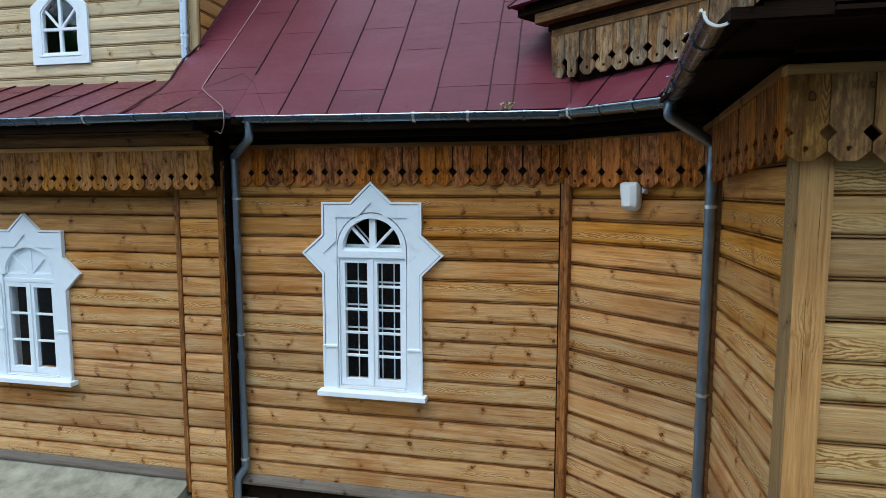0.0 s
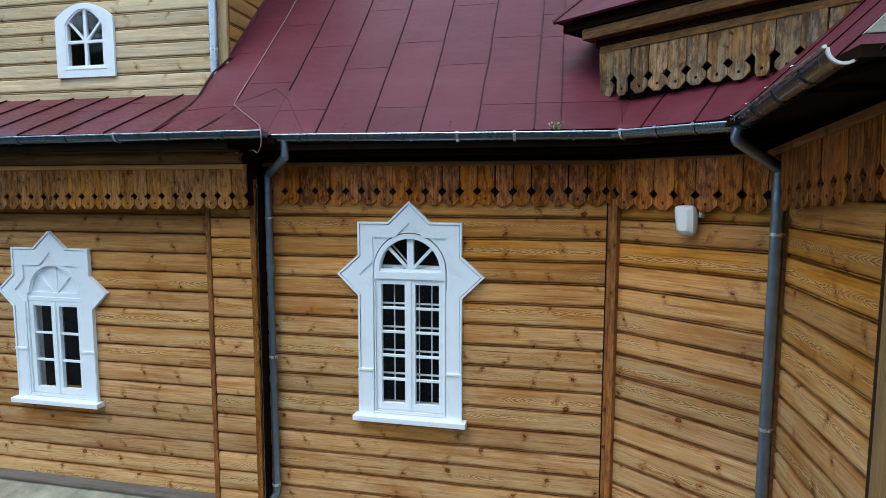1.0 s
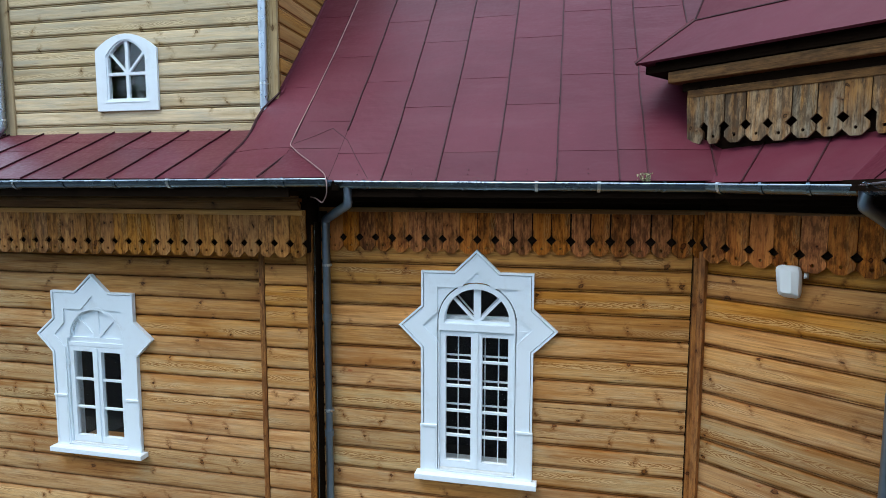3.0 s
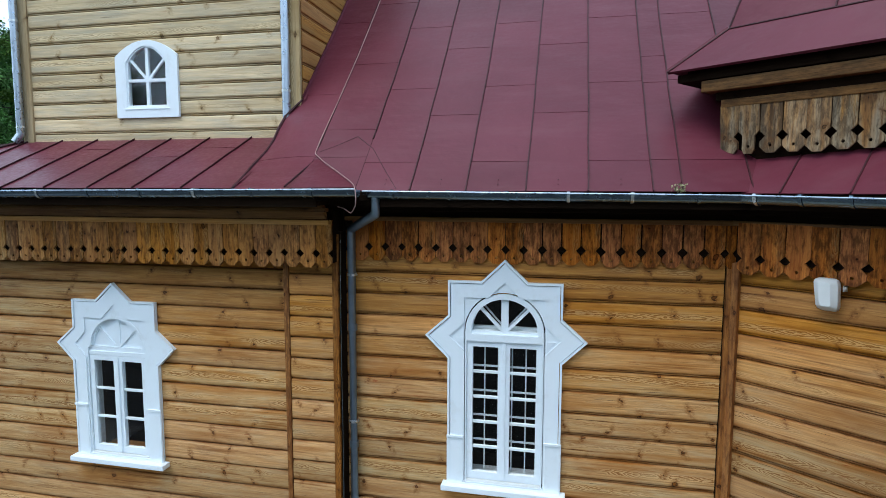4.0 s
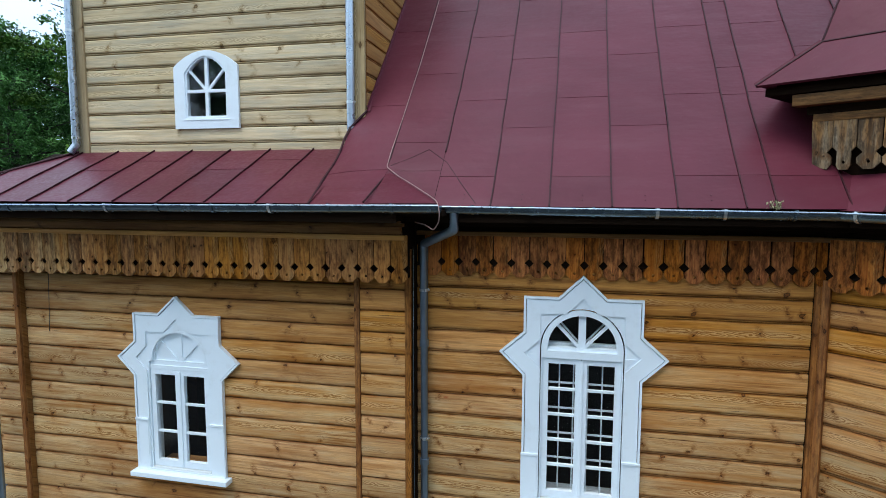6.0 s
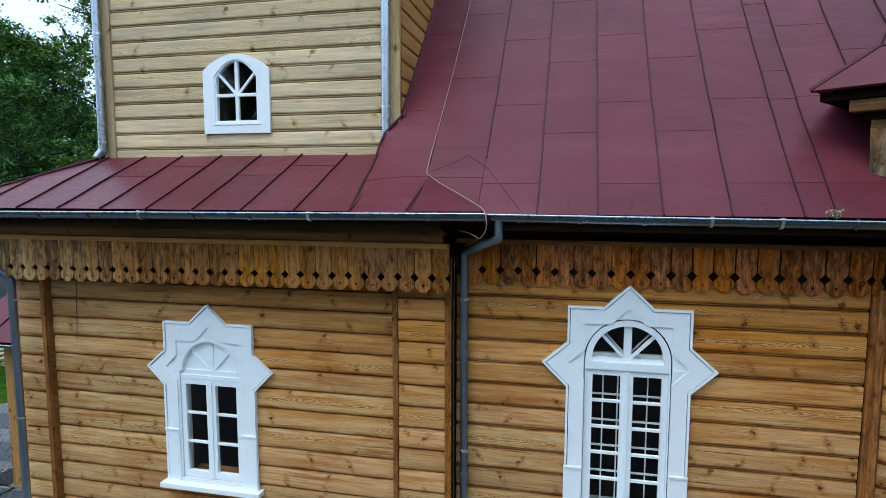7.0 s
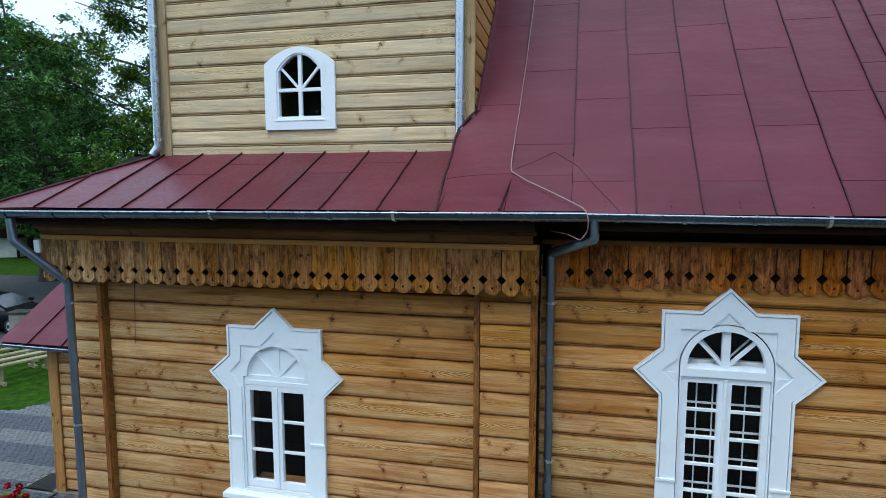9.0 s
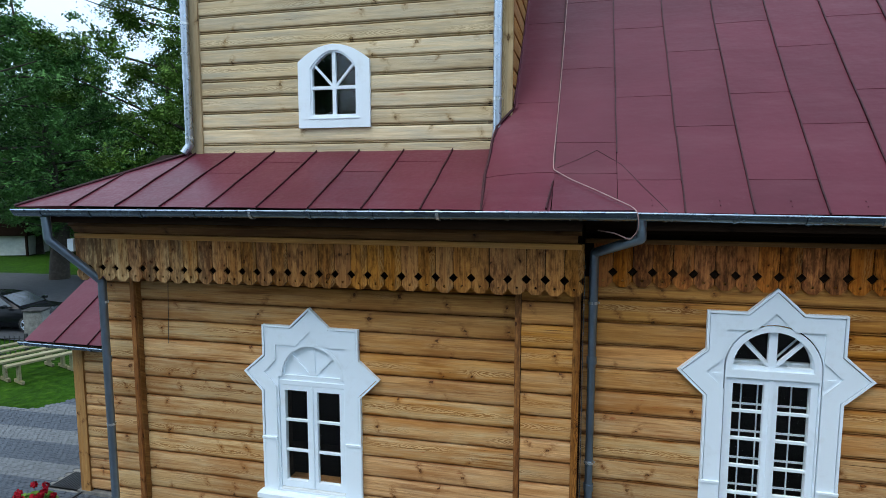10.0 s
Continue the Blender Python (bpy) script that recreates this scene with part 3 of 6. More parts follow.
tagged(part("road", road, M_ASPHALT), "worn grey asphalt parking and lane", "road", kind="structure")

# mortar fillet rising from the apron to the drip board
bm = bmesh.new()
prof = [(5.53, 0.13), (5.53, 0.318), (5.45, 0.305), (5.30, 0.245), (5.02, 0.18), (4.75, 0.155), (4.70, 0.13)]
rows = []
for i in range(41):
    x = -7.85 + i * 0.0975
    rows.append([bm.verts.new((x, y, z + (0.010 * noise.noise(Vector((x * 1.7, y * 3, 2))) if 0.14 < z < 0.31 else 0))) for y, z in prof])
for r0, r1 in zip(rows, rows[1:]):
    for i in range(len(prof) - 1):
        bm.faces.new((r0[i], r1[i], r1[i + 1], r0[i + 1]))
bm.faces.new(rows[0])
bm.faces.new(rows[-1][::-1])
bmesh.ops.recalc_face_normals(bm, faces=bm.faces[:])
tagged(part("apron_fillet", bm, M_APRON, smooth=True), "sloping grey-green concrete fillet at the wall foot", "apron", kind="structure")

# plinth boards sloping out at the wall foot
def plinth(name, x, y, turn, length, lift=0.0):
    bm = bmesh.new()
    prof = [(0.03, 0.40), (-0.005, 0.40), (-0.060, 0.335), (-0.060, 0.31), (0.03, 0.31)]
    r0 = [bm.verts.new((0, p, q + lift)) for p, q in prof]
    r1 = [bm.verts.new((length, p, q + lift)) for p, q in prof]
    for i in range(len(prof)):
        bm.faces.new((r0[i], r1[i], r1[(i + 1) % len(prof)], r0[(i + 1) % len(prof)]))
    bm.faces.new(r0)
    bm.faces.new(r1[::-1])
    bmesh.ops.recalc_face_normals(bm, faces=bm.faces[:])
    ob = part(name, bm, M_PLINTH)
    ob.matrix_world = pose(x, y, 0, 0, 0, turn)
    return tagged(ob, "grey weathered drip board at the wall foot", "baseboard", kind="structure")


slab("wall_foot", "near-black sill beam under the siding", "baseboard", M_SOFFIT, (-3.38, 0.0, 5.535, 5.57, 0.1, 0.32))
plinth("baseboard", -7.86, 5.475, 0, 3.92)
plinth("baseboard", -3.38, 5.525, 0, 3.37)
plinth("baseboard", 0.05, 5.50, DIAG, 1.33)
plinth("baseboard", 1.095, 4.70, -90, 1.45)
plinth("baseboard", 1.25, 3.075, 0, 3.0)

# boxed corner pilasters and their strips
def strip(name, x, y, turn, w, depth, z0, z1, material=None, label="stained pine corner strip", lx=0.0):
    ob = part(name, soft_box(lx, lx + w, -depth, 0.02, 0, z1 - z0, 0.005), material or M_TRIM)
    ob.matrix_world = pose(x, y, z0, 0, 0, turn)
    return tagged(ob, label, "trim", kind="structure")


pilaster_a = wall("pilaster_1", "boxed log corner clad in short pine boards", -3.93, 5.39, 0, 0.53, 0.2, 3.76, 0.1)
pilaster_b = wall("pilaster_2", "boxed log corner clad in short pine boards", -8.2, 5.43, 0, 0.375, 0.2, 3.76, 0.06)
strip("trim", -3.945, 5.38, 0, 0.05, 0.02, 0.2, 3.74)
strip("trim", -3.455, 5.38, 0, 0.06, 0.02, 0.2, 3.74)
# the dark of the gap beside the pipe is put into this slab's colour
slab("trim", "near-black reveal of the corner, its shade painted in", "trim", M_SOFFIT, (-3.398, -3.38, 5.39, 5.57, 0.14, 3.76))
strip("trim", -7.872, 5.42, 0, 0.05, 0.02, 0.2, 3.74)
# darker brown than the front strip, for the shade on this side
slab("trim", "side of the corner box, its shade painted in brown", "trim", M_COVE, (-7.825, -7.81, 5.43, 5.50, 0.14, 3.76))
strip("trim", -0.048, 5.535, 0, 0.055, 0.03, 0.3, 3.56)
strip("trim", -0.02, 5.52, DIAG, 0.055, 0.034, 0.3, 3.56, lx=0.025)
strip("trim", 1.10, 4.735, -90, 0.13, 0.024, 0.3, 3.75, M_COVE, "dark brown strip in the wall corner")
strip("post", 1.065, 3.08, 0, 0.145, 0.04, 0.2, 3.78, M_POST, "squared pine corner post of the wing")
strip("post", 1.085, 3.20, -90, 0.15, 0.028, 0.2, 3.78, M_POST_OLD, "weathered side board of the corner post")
strip("trim", -7.577, 6.10, 0, 0.144, 0.02, 4.5, 8.6, M_CORNER, "pale pine corner board")
strip("trim", -4.225, 6.10, 0, 0.15, 0.02, 4.5, 8.6, M_CORNER, "weathered grey-brown corner board")

# ---- the roof ----
EAVE, FRONT, LOW = 4.135, 5.13, 4.90   # eave height; the main eave's and the low eave's y


def curve(u):
    """Height above the eave at a run u behind it."""
    return 0.95 * u + 0.03 * u * u


def low_height(y):
    return EAVE + 0.02 + 0.45 * (y - LOW)


def ripple(x, y):
    return 0.004 * noise.noise(Vector((x * 2.3, y * 1.8, 0)))


def on_main(x, u):
    y = FRONT + u
    return (x, y, EAVE + curve(u) + ripple(x, y))


def on_low(x, u):
    y = LOW + u
    return (x, y, low_height(y) + ripple(x, y))


def on_flare(x, u):
    """Between the two: the steep slope run out over the low eave."""
    y = LOW + u
    a, b = EAVE + curve(y - FRONT), low_height(y)
    h = math.sqrt((a - b) ** 2 + 0.006)
    return (x, y, (a + b + h) / 2 - 0.025 + ripple(x, y))


def over(x, y, lift=0.012):
    """A point just above the roof."""
    z = max(on_flare(x, y - LOW)[2] if x < -3.60 else 0.0, on_main(x, y - FRONT)[2] if x > -3.66 else 0.0)
    if x > -3.66 and y < 5.47 and (x + 3.64) / 0.61 * 0.59 < 5.49 - y:
        z = low_height(y)
    return (x, y, z + lift)


def sheet_piece(at, a0, a1, u0, u1, na, nu, lip=0.003, index=0):
    """One roofing sheet that follows at(a, u), its lower edge lapped over the next."""
    bm = bmesh.new()
    top = []
    for j in range(nu + 1):
        row = []
        for i in range(na + 1):
            a, u = a0 + (a1 - a0) * i / na, u0 + (u1 - u0) * j / nu
            p = Vector(at(a, u))
            p.z += lip * (1 - j / nu)
            row.append(bm.verts.new(p))
        top.append(row)
    for j in range(nu):
        for i in range(na):
            bm.faces.new((top[j][i], top[j][i + 1], top[j + 1][i + 1], top[j + 1][i]))
    low = [bm.verts.new(v.co + Vector((0, 0.003, -0.0045))) for v in top[0]]
    for i in range(na):
        f = bm.faces.new((low[i], low[i + 1], top[0][i + 1], top[0][i]))
        f.material_index = index
    return bm


def seam(at, a, u0, u1, steps, w=0.010, h=0.02, lean=0.0, wave=0.005):
    bm = bmesh.new()
    rings = []
    for j in range(steps + 1):
        u = u0 + (u1 - u0) * j / steps
        aa = a + lean * (u - u0)
        p, q = Vector(at(aa - w / 2, u)), Vector(at(aa + w / 2, u))
        wob = wave * noise.noise(Vector((a * 9, u * 3, 1)))
        p.x += wob
        q.x += wob
        up = Vector((0, -0.5, 0.85)) * h
        rings.append([bm.verts.new(v) for v in (p - up * 0.3, p + up, q + up, q - up * 0.3)])
    for r0, r1 in zip(rings, rings[1:]):
        for i in range(3):
            bm.faces.new((r0[i], r0[i + 1], r1[i + 1], r1[i]))
    bm.faces.new(rings[0])
    bm.faces.new(rings[-1][::-1])
    bmesh.ops.recalc_face_normals(bm, faces=bm.faces[:])
    return bm


BX, BY = math.cos(radians(-41)), math.sin(radians(-41))


def on_bay(s, u):
    # the canted eave starts at the bend of the gutter
    return (-0.04 + BX * s - BY * u, 5.13 + BY * s + BX * u, EAVE - 0.012 + curve(u) * 0.95)


def on_wing(s, u):
    return (0.66 + u, 4.42 - s, EAVE - 0.01 + curve(u))


def under(name, at, a0, a1, u1, na, nu, drop=0.03):
    bm = bmesh.new()
    rows = [[bm.verts.new(Vector(at(a0 + (a1 - a0) * i / na, u1 * j / nu)) - Vector((0, 0, drop))) for i in range(na + 1)] for j in range(nu + 1)]
    for j in range(nu):
        for i in range(na):
            bm.faces.new((rows[j][i], rows[j][i + 1], rows[j + 1][i + 1], rows[j + 1][i]))
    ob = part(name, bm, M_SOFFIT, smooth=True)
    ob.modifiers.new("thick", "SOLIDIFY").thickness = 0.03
    return ob


roof_1 = tagged(under("roof_1", on_main, -3.70, 1.6, 3.9, 24, 16), "dark red painted sheet-metal roof with staggered joints", "roof", kind="structure")
roof_2 = tagged(under("roof_2", on_bay, -0.1, 1.0, 2.0, 6, 12), "dark red sheet-metal roof over the canted bay", "roof", kind="structure")
roof_3 = tagged(under("roof_3", on_wing, -0.35, 1.87, 2.4, 10, 12), "dark red sheet-metal roof of the wing", "roof", kind="structure")
roof_5 = tagged(under("roof_5", on_low, -8.0, -3.64, 1.25, 24, 6), "low red standing-seam roof below the upper storey", "roof", kind="structure")
slab("roof_back", "rear roof slopes out of sight", "roof", M_ROOF, (-4.0, 4.3, 9.0, 9.15, 4.0, 8.2), (-7.7, -4.0, 6.1, 9.3, 8.6, 8.75), (3.0, 4.3, 2.5, 9.0, 4.2, 4.3))

# ---- cornices: soffits, boxes behind the valances, mouldings ----
def cornice(name, x, y, turn, length, front, out, z_box=3.74, z_top=4.03, trims=((0.0, 3.88, 3.93, 0.022), (0.07, 3.955, 4.0, 0.03)), tilt=0.0, second=None, inset=0.0, lead=0.0, cove=False, behind=0.085, main=None):
    """Soffit to the gutter, box behind the valance and two mouldings; y is the wall face, front the valance's distance from it, out the gutter's."""
    m = pose(x, y, 0, 0, 0, turn)
    made = []
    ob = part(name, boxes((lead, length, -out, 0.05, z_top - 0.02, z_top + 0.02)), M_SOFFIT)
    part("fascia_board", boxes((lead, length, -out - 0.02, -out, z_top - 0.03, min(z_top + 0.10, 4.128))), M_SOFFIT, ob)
    # near-black block added behind the valance cut-outs, where only shade shows
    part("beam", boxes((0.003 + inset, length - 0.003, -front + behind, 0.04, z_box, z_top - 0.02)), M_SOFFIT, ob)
    if cove:
        cv = bmesh.new()
        prof = [(-front + 0.03, 3.885), (-front - 0.012, 3.885), (-front - 0.055, 3.94), (-front - 0.095, 4.008), (-front - 0.02, 4.008)]
        r0, r1 = ([cv.verts.new((x, p, q)) for p, q in prof] for x in (0.0, length - 0.03))
        for i in range(5):
            cv.faces.new((r0[i], r1[i], r1[(i + 1) % 5], r0[(i + 1) % 5]))
        cv.faces.new(r0)
        cv.faces.new(r1[::-1])
        bmesh.ops.recalc_face_normals(cv, faces=cv.faces[:])
        part("cove", cv, M_COVE, ob)
    ob.matrix_world = m
    made.append(tagged(ob, "boarded soffit under the eaves, its shade in the colour", "soffit", kind="structure"))
    for i, (dy, z0, z1, d) in enumerate(trims):
        ob = part("trim", soft_box(0, length, -front - dy - d, -front - dy + 0.05, 0, z1 - z0, 0.006), (second or M_SOFFIT) if i else (main or M_TRIM_X))
        ob.matrix_world = m @ pose(0, 0, z0, 0, tilt, 0)
        tagged(ob, "stained pine moulding over the valance", "trim", kind="structure")
    return made


cornice("soffit_1", -8.28, 5.50, 0, 4.88, 0.30, 0.55, 3.485, trims=((0.0, 3.832, 3.878, 0.022), (0.062, 3.952, 3.985, 0.03)), second=M_COVE, cove=True)
cornice("soffit_2", -3.375, 5.55, 0, 3.42, 0.05, 0.37, 3.575, trims=((0.0, 3.862, 3.902, 0.016), (0.07, 3.955, 4.0, 0.03)), behind=0.0265, main=M_COVE)
cornice("soffit_3", 0.0, 5.545, DIAG, 1.36, 0.05, 0.30, 3.575, trims=((0.0, 3.862, 3.902, 0.016), (0.07, 3.955, 4.0, 0.03)), lead=0.25, behind=0.021, main=M_COVE)
# this moulding takes the darker brown for the shade under the wing's eave
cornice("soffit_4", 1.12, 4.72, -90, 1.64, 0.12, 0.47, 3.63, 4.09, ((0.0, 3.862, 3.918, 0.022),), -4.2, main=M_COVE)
cornice("soffit_5", 0.957, 3.10, 0, 3.3, 0.12, 0.60, 3.66, 4.14, ((0.0, 3.966, 4.012, 0.022), (0.13, 4.045, 4.115, 0.03)), inset=0.08)
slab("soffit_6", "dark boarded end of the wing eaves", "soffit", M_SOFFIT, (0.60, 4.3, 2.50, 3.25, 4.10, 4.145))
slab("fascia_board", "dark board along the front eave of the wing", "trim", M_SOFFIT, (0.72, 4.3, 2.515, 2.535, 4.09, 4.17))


def gable_end():
    """The bargeboard of the wing with its rounded, drilled foot, and the red sheet behind it."""
    foot = [(0.600, 4.178), (0.735, 4.178), (0.757, 4.190), (0.768, 4.212), (0.766, 4.24)]
    rise = [(2.35, 5.80), (2.19, 5.80)]
    hole = [(0.700 + 0.017 * math.cos(a), 4.203 + 0.017 * math.sin(a)) for a in [2 * math.pi * i / 14 for i in range(14)]]
    tagged(part("bargeboard", plate(foot + rise, 2.475, 2.50, [hole]), M_GREY), "bare grey bargeboard with a rounded drilled foot", "trim", kind="structure")
    tagged(part("gable", plate([(0.72, 4.172), (4.3, 4.172), (4.3, 6.3), (2.6, 6.0)], 2.505, 2.515), M_ROOF), "red sheet-metal gable of the wing", "wall", kind="structure")


gable_end()

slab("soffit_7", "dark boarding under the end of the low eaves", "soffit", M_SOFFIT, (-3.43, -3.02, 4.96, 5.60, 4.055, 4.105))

# ---- valances of sawn boards ----
def shield_mesh(name, p, h, material, broken=False, half=False):
    """One valance board, p wide and h high: chamfered lobe, diamond notches, a drilled hole."""
    w, k = p / 2 - 0.0028, p / 0.155
    out = [(-0.030 * k, 0), (0.030 * k, 0), (w, 0.046), (w, 0.088), (w - 0.037, 0.127), (w, 0.164), (w, h), (-w, h), (-w, 0.164), (-w + 0.037, 0.127), (-w, 0.088), (-w, 0.046)]
    if half:
        out = [(-0.055, 0.03), (w - 0.03, 0.0), (w, 0.042), (w, 0.092), (w - 0.032 * k, 0.132), (w, 0.172), (w, h), (-0.07, h)]
    if broken:
        out = [(-0.03, 0.0), (0.03, 0.0), (0.046, 0.03), (0.046, 0.12), (w - 0.032 * k, 0.135), (w, 0.172), (w, h), (-w, h), (-w, 0.172), (-0.046, 0.14), (-0.046, 0.03)]
    r = 0.0115 * k
    hole = [] if half else [[(r * math.cos(a), 0.055 + r * math.sin(a)) for a in [2 * math.pi * i / 8 for i in range(8)]]]
    return link_mesh(name, plate(out, -0.011, 0.011, hole), material)


VALANCE = {}


def valance(name, label, m, length, pitch, z, h, material, first=0.5, odd=(), wide=(0, 1.0)):
    """A row of boards; wide: from which board on they are broader, and by what factor."""
    base = root(name, label, "valance", m)
    key = (material.name, pitch, h)
    if key not in VALANCE:
        VALANCE[key] = [shield_mesh("board", pitch, h, material), shield_mesh("board", pitch, h, material, broken=True), shield_mesh("board", pitch, h, material, half=True)]
    rng = random.Random(len(VALANCE) * 7 + int(length * 10))
    count = int(length / pitch + 0.5)
    for i in range(count):
        kind = dict(odd).get(i, 0)
        ob = new("board", VALANCE[key][kind])
        ob.parent = base
        at = (i + first) * pitch + max(0, i + first - wide[0]) * pitch * (wide[1] - 1)
        ob.matrix_local = pose(at + rng.uniform(-0.0015, 0.0015), rng.uniform(-0.004, 0.003), z + rng.uniform(-0.005, 0.005), rng.uniform(-0.6, 0.6), rng.uniform(-0.35, 0.35), rng.uniform(-0.8, 0.8))
    return base


valance("valance", "sawn pine valance with lobed ends and diamond cut-outs", pose(-8.26, 5.20, 0, 0, -0.45, 0), 4.88, 0.1535, 3.415, 0.425, M_SHIELD_WORN, first=0.5)
main_valance = valance("valance", "sawn pine valance under shaded eaves, darkly stained", pose(-3.298, 5.508, 0), 3.17, 0.1585, 3.498, 0.392, M_SHIELD, wide=(10, 1.036))
valance("valance", "stained valance boards on the canted bay", pose(0.010, 5.461, 0, 0, 0, DIAG), 1.416, 0.177, 3.475, 0.41, M_SHIELD)
valance("valance", "stained valance on the wing's side, eave shade in its colour", pose(1.00, 4.43, 3.499, 0, -4.2, -90), 1.44, 0.160, 0.0, 0.40, M_SHIELD_SHADED)
valance("valance", "weathered grey-brown valance of wide boards on the wing", pose(0.963, 2.975, 0), 3.0, 0.178, 3.578, 0.40, M_OLD_WING)
valance("valance", "short return of the valance at the corner", pose(-8.27, 5.55, 0, 0, 0, -90), 0.32, 0.1535, 3.425, 0.455, M_SHIELD_WORN)

narrow = part("board", plate([(-0.012, 0.0), (0.012, 0.0), (0.037, 0.03), (0.037, 0.09), (0.012, 0.127), (0.037, 0.16), (0.037, 0.39), (-0.037, 0.39), (-0.037, 0.16), (-0.012, 0.127), (-0.037, 0.09), (-0.037, 0.03)], -0.011, 0.011), M_SHIELD, main_valance)
narrow.matrix_local = pose(3.298 - 0.030, -0.006, 3.508)

# ---- gutters and downpipes ----
def clip(bm, p, along, r):
    t = Vector(along).normalized()
    side = t.cross(Vector((0, 0, 1))).normalized()
    ring = [Vector(p) + side * (r + 0.004) * math.cos(radians(a)) + Vector((0, 0, 1)) * (r + 0.004) * math.sin(radians(a)) for a in range(180, 376, 15)]
    ring.append(Vector(p) - side * r * 0.2 + Vector((0, 0, 0.012)))
    for a, b in zip(ring, ring[1:]):
        vs = [bm.verts.new(q) for q in (a - t * 0.012, b - t * 0.012, b + t * 0.012, a + t * 0.012)]
        bm.faces.new(vs)


def gutter(label, a, b, spacing=0.55, first=0.3, r=0.062, caps=(False, False)):
    g = root("gutter", label, "gutter")
    part("channel", trough(a, b, r, cap0=caps[0], cap1=caps[1]), [M_ZINC, M_LIP], g, smooth=True)
    a, b = Vector(a), Vector(b)
    d, n = (b - a).normalized(), (b - a).length
    s = first
    while s < n:
        bm = bmesh.new()
        clip(bm, a + d * s, d, r)
        c = part("bracket", bm, M_CLAMP if int(s * 10) % 4 == 1 else M_ZINC, g)
        c.modifiers.new("thick", "SOLIDIFY").thickness = 0.003
        s += spacing
    return g


gutter("half-round zinc gutter along the low eaves", (-8.64, 4.905, 4.115), (-3.02, 4.905, 4.145), 0.545, 0.32, caps=(True, True))
gutter("half-round zinc gutter along the main eaves", (-3.05, 5.152, 4.13), (-0.05, 5.15, 4.105), 0.485, 0.26)
gutter("half-round zinc gutter on the canted bay", (-0.055, 5.152, 4.105), (0.742, 4.425, 4.088), 0.31, 0.12)
wing_gutter = gutter("half-round zinc gutter of the wing with a worn white end", (0.718, 4.54, 4.083), (0.573, 2.55, 4.150), 0.44, 0.32, 0.061)
part("end_rim", trough((0.5738, 2.562, 4.150), (0.5725, 2.546, 4.150), 0.064, 0.011), M_PLASTIC, wing_gutter, "worn white end rim")
for i in range(4):
    # bracket tips bent over the outer lip
    y = 4.22 - 0.44 * i
    x, z = 0.712 - 0.139 * (4.46 - y) / 1.91, 4.085 + 0.065 * (4.46 - y) / 1.91
    part("bracket_tip", tube(bent([(x - 0.052, y, z - 0.038), (x - 0.066, y, z + 0.004), (x - 0.080, y, z + 0.020), (x - 0.094, y, z + 0.012)], 0.010), 0.003, 6), M_ZINC, wing_gutter)


def downpipe(label, line, r, clamps, material=None, joints=(), open_end=False):
    p = root("downpipe", label, "downpipe")
    part("pipe", tube(bent(line, 0.02, 3), r, 18), material or M_PIPE, p, smooth=True)
    if open_end:
        end, way = Vector(line[-1]), (Vector(line[-1]) - Vector(line[-2])).normalized()
        # a black disc on the closed end stands for the unlit inside
        part("mouth", tube([end - way * 0.01, end + way * 0.0015], r - 0.004, 18), M_IRON, p, "black disc painted as the pipe's dark inside")
    for x, y, z in clamps:
        c = part("clamp", tube([(x, y, z - 0.012), (x, y, z + 0.012)], r + 0.004, 18), M_CLAMP, p, "bright metal clamp", True)
        part("screw", boxes((x + r, x + r + 0.013, y - 0.004, y + 0.004, z - 0.005, z + 0.005)), M_CLAMP, c)
    for x, y, z in joints:
        part("sleeve", tube([(x, y, z - 0.03), (x, y, z + 0.03)], r + 0.0025, 18), material or M_PIPE, p, "", True)
    return p


downpipe("grey zinc downpipe in the wall corner with a swan neck", [(-2.955, 5.15, 4.09), (-2.955, 5.15, 3.935), (-3.295, 5.45, 3.785), (-3.295, 5.462, 0.50), (-3.36, 5.42, 0.40), (-3.365, 5.41, 0.17)], 0.040,
         [(-3.295, 5.46, 3.36), (-3.295, 5.46, 1.95), (-3.295, 5.46, 0.60)], joints=[(-3.295, 5.46, 2.86), (-3.295, 5.46, 1.72)])
downpipe("grey zinc downpipe beside the canted bay", [(0.682, 4.36, 4.06), (0.682, 4.36, 3.965), (1.028, 4.60, 3.785), (1.028, 4.60, 0.15)], 0.040,
         [(1.028, 4.60, 3.33), (1.028, 4.60, 1.92)], joints=[(1.028, 4.60, 3.60), (1.028, 4.60, 1.68), (1.028, 4.60, 2.7)])
downpipe("grey zinc downpipe at the building's corner", [(-8.315, 4.905, 4.05), (-8.30, 4.905, 3.84), (-8.045, 5.24, 3.40), (-8.045, 5.25, 0.15)], 0.040,
         [(-8.045, 5.25, 3.19), (-8.045, 5.25, 1.92)], joints=[(-8.045, 5.25, 2.6)])
downpipe("shiny galvanised downpipe on the pale upper storey", [(-7.557, 6.03, 8.4), (-7.557, 6.03, 4.78), (-7.607, 5.99, 4.69)], 0.042,
         [(-7.557, 6.03, 6.05), (-7.557, 6.03, 4.86)], M_PIPE_NEW, [(-7.557, 6.03, 5.5)], True)
downpipe("shiny galvanised downpipe ending above the roof", [(-4.213, 6.035, 8.4), (-4.213, 6.035, 4.86), (-4.22, 5.985, 4.765)], 0.042,
         [(-4.213, 6.035, 5.16), (-4.213, 6.035, 6.5)], M_PIPE_NEW, [(-4.213, 6.035, 5.75)], True)

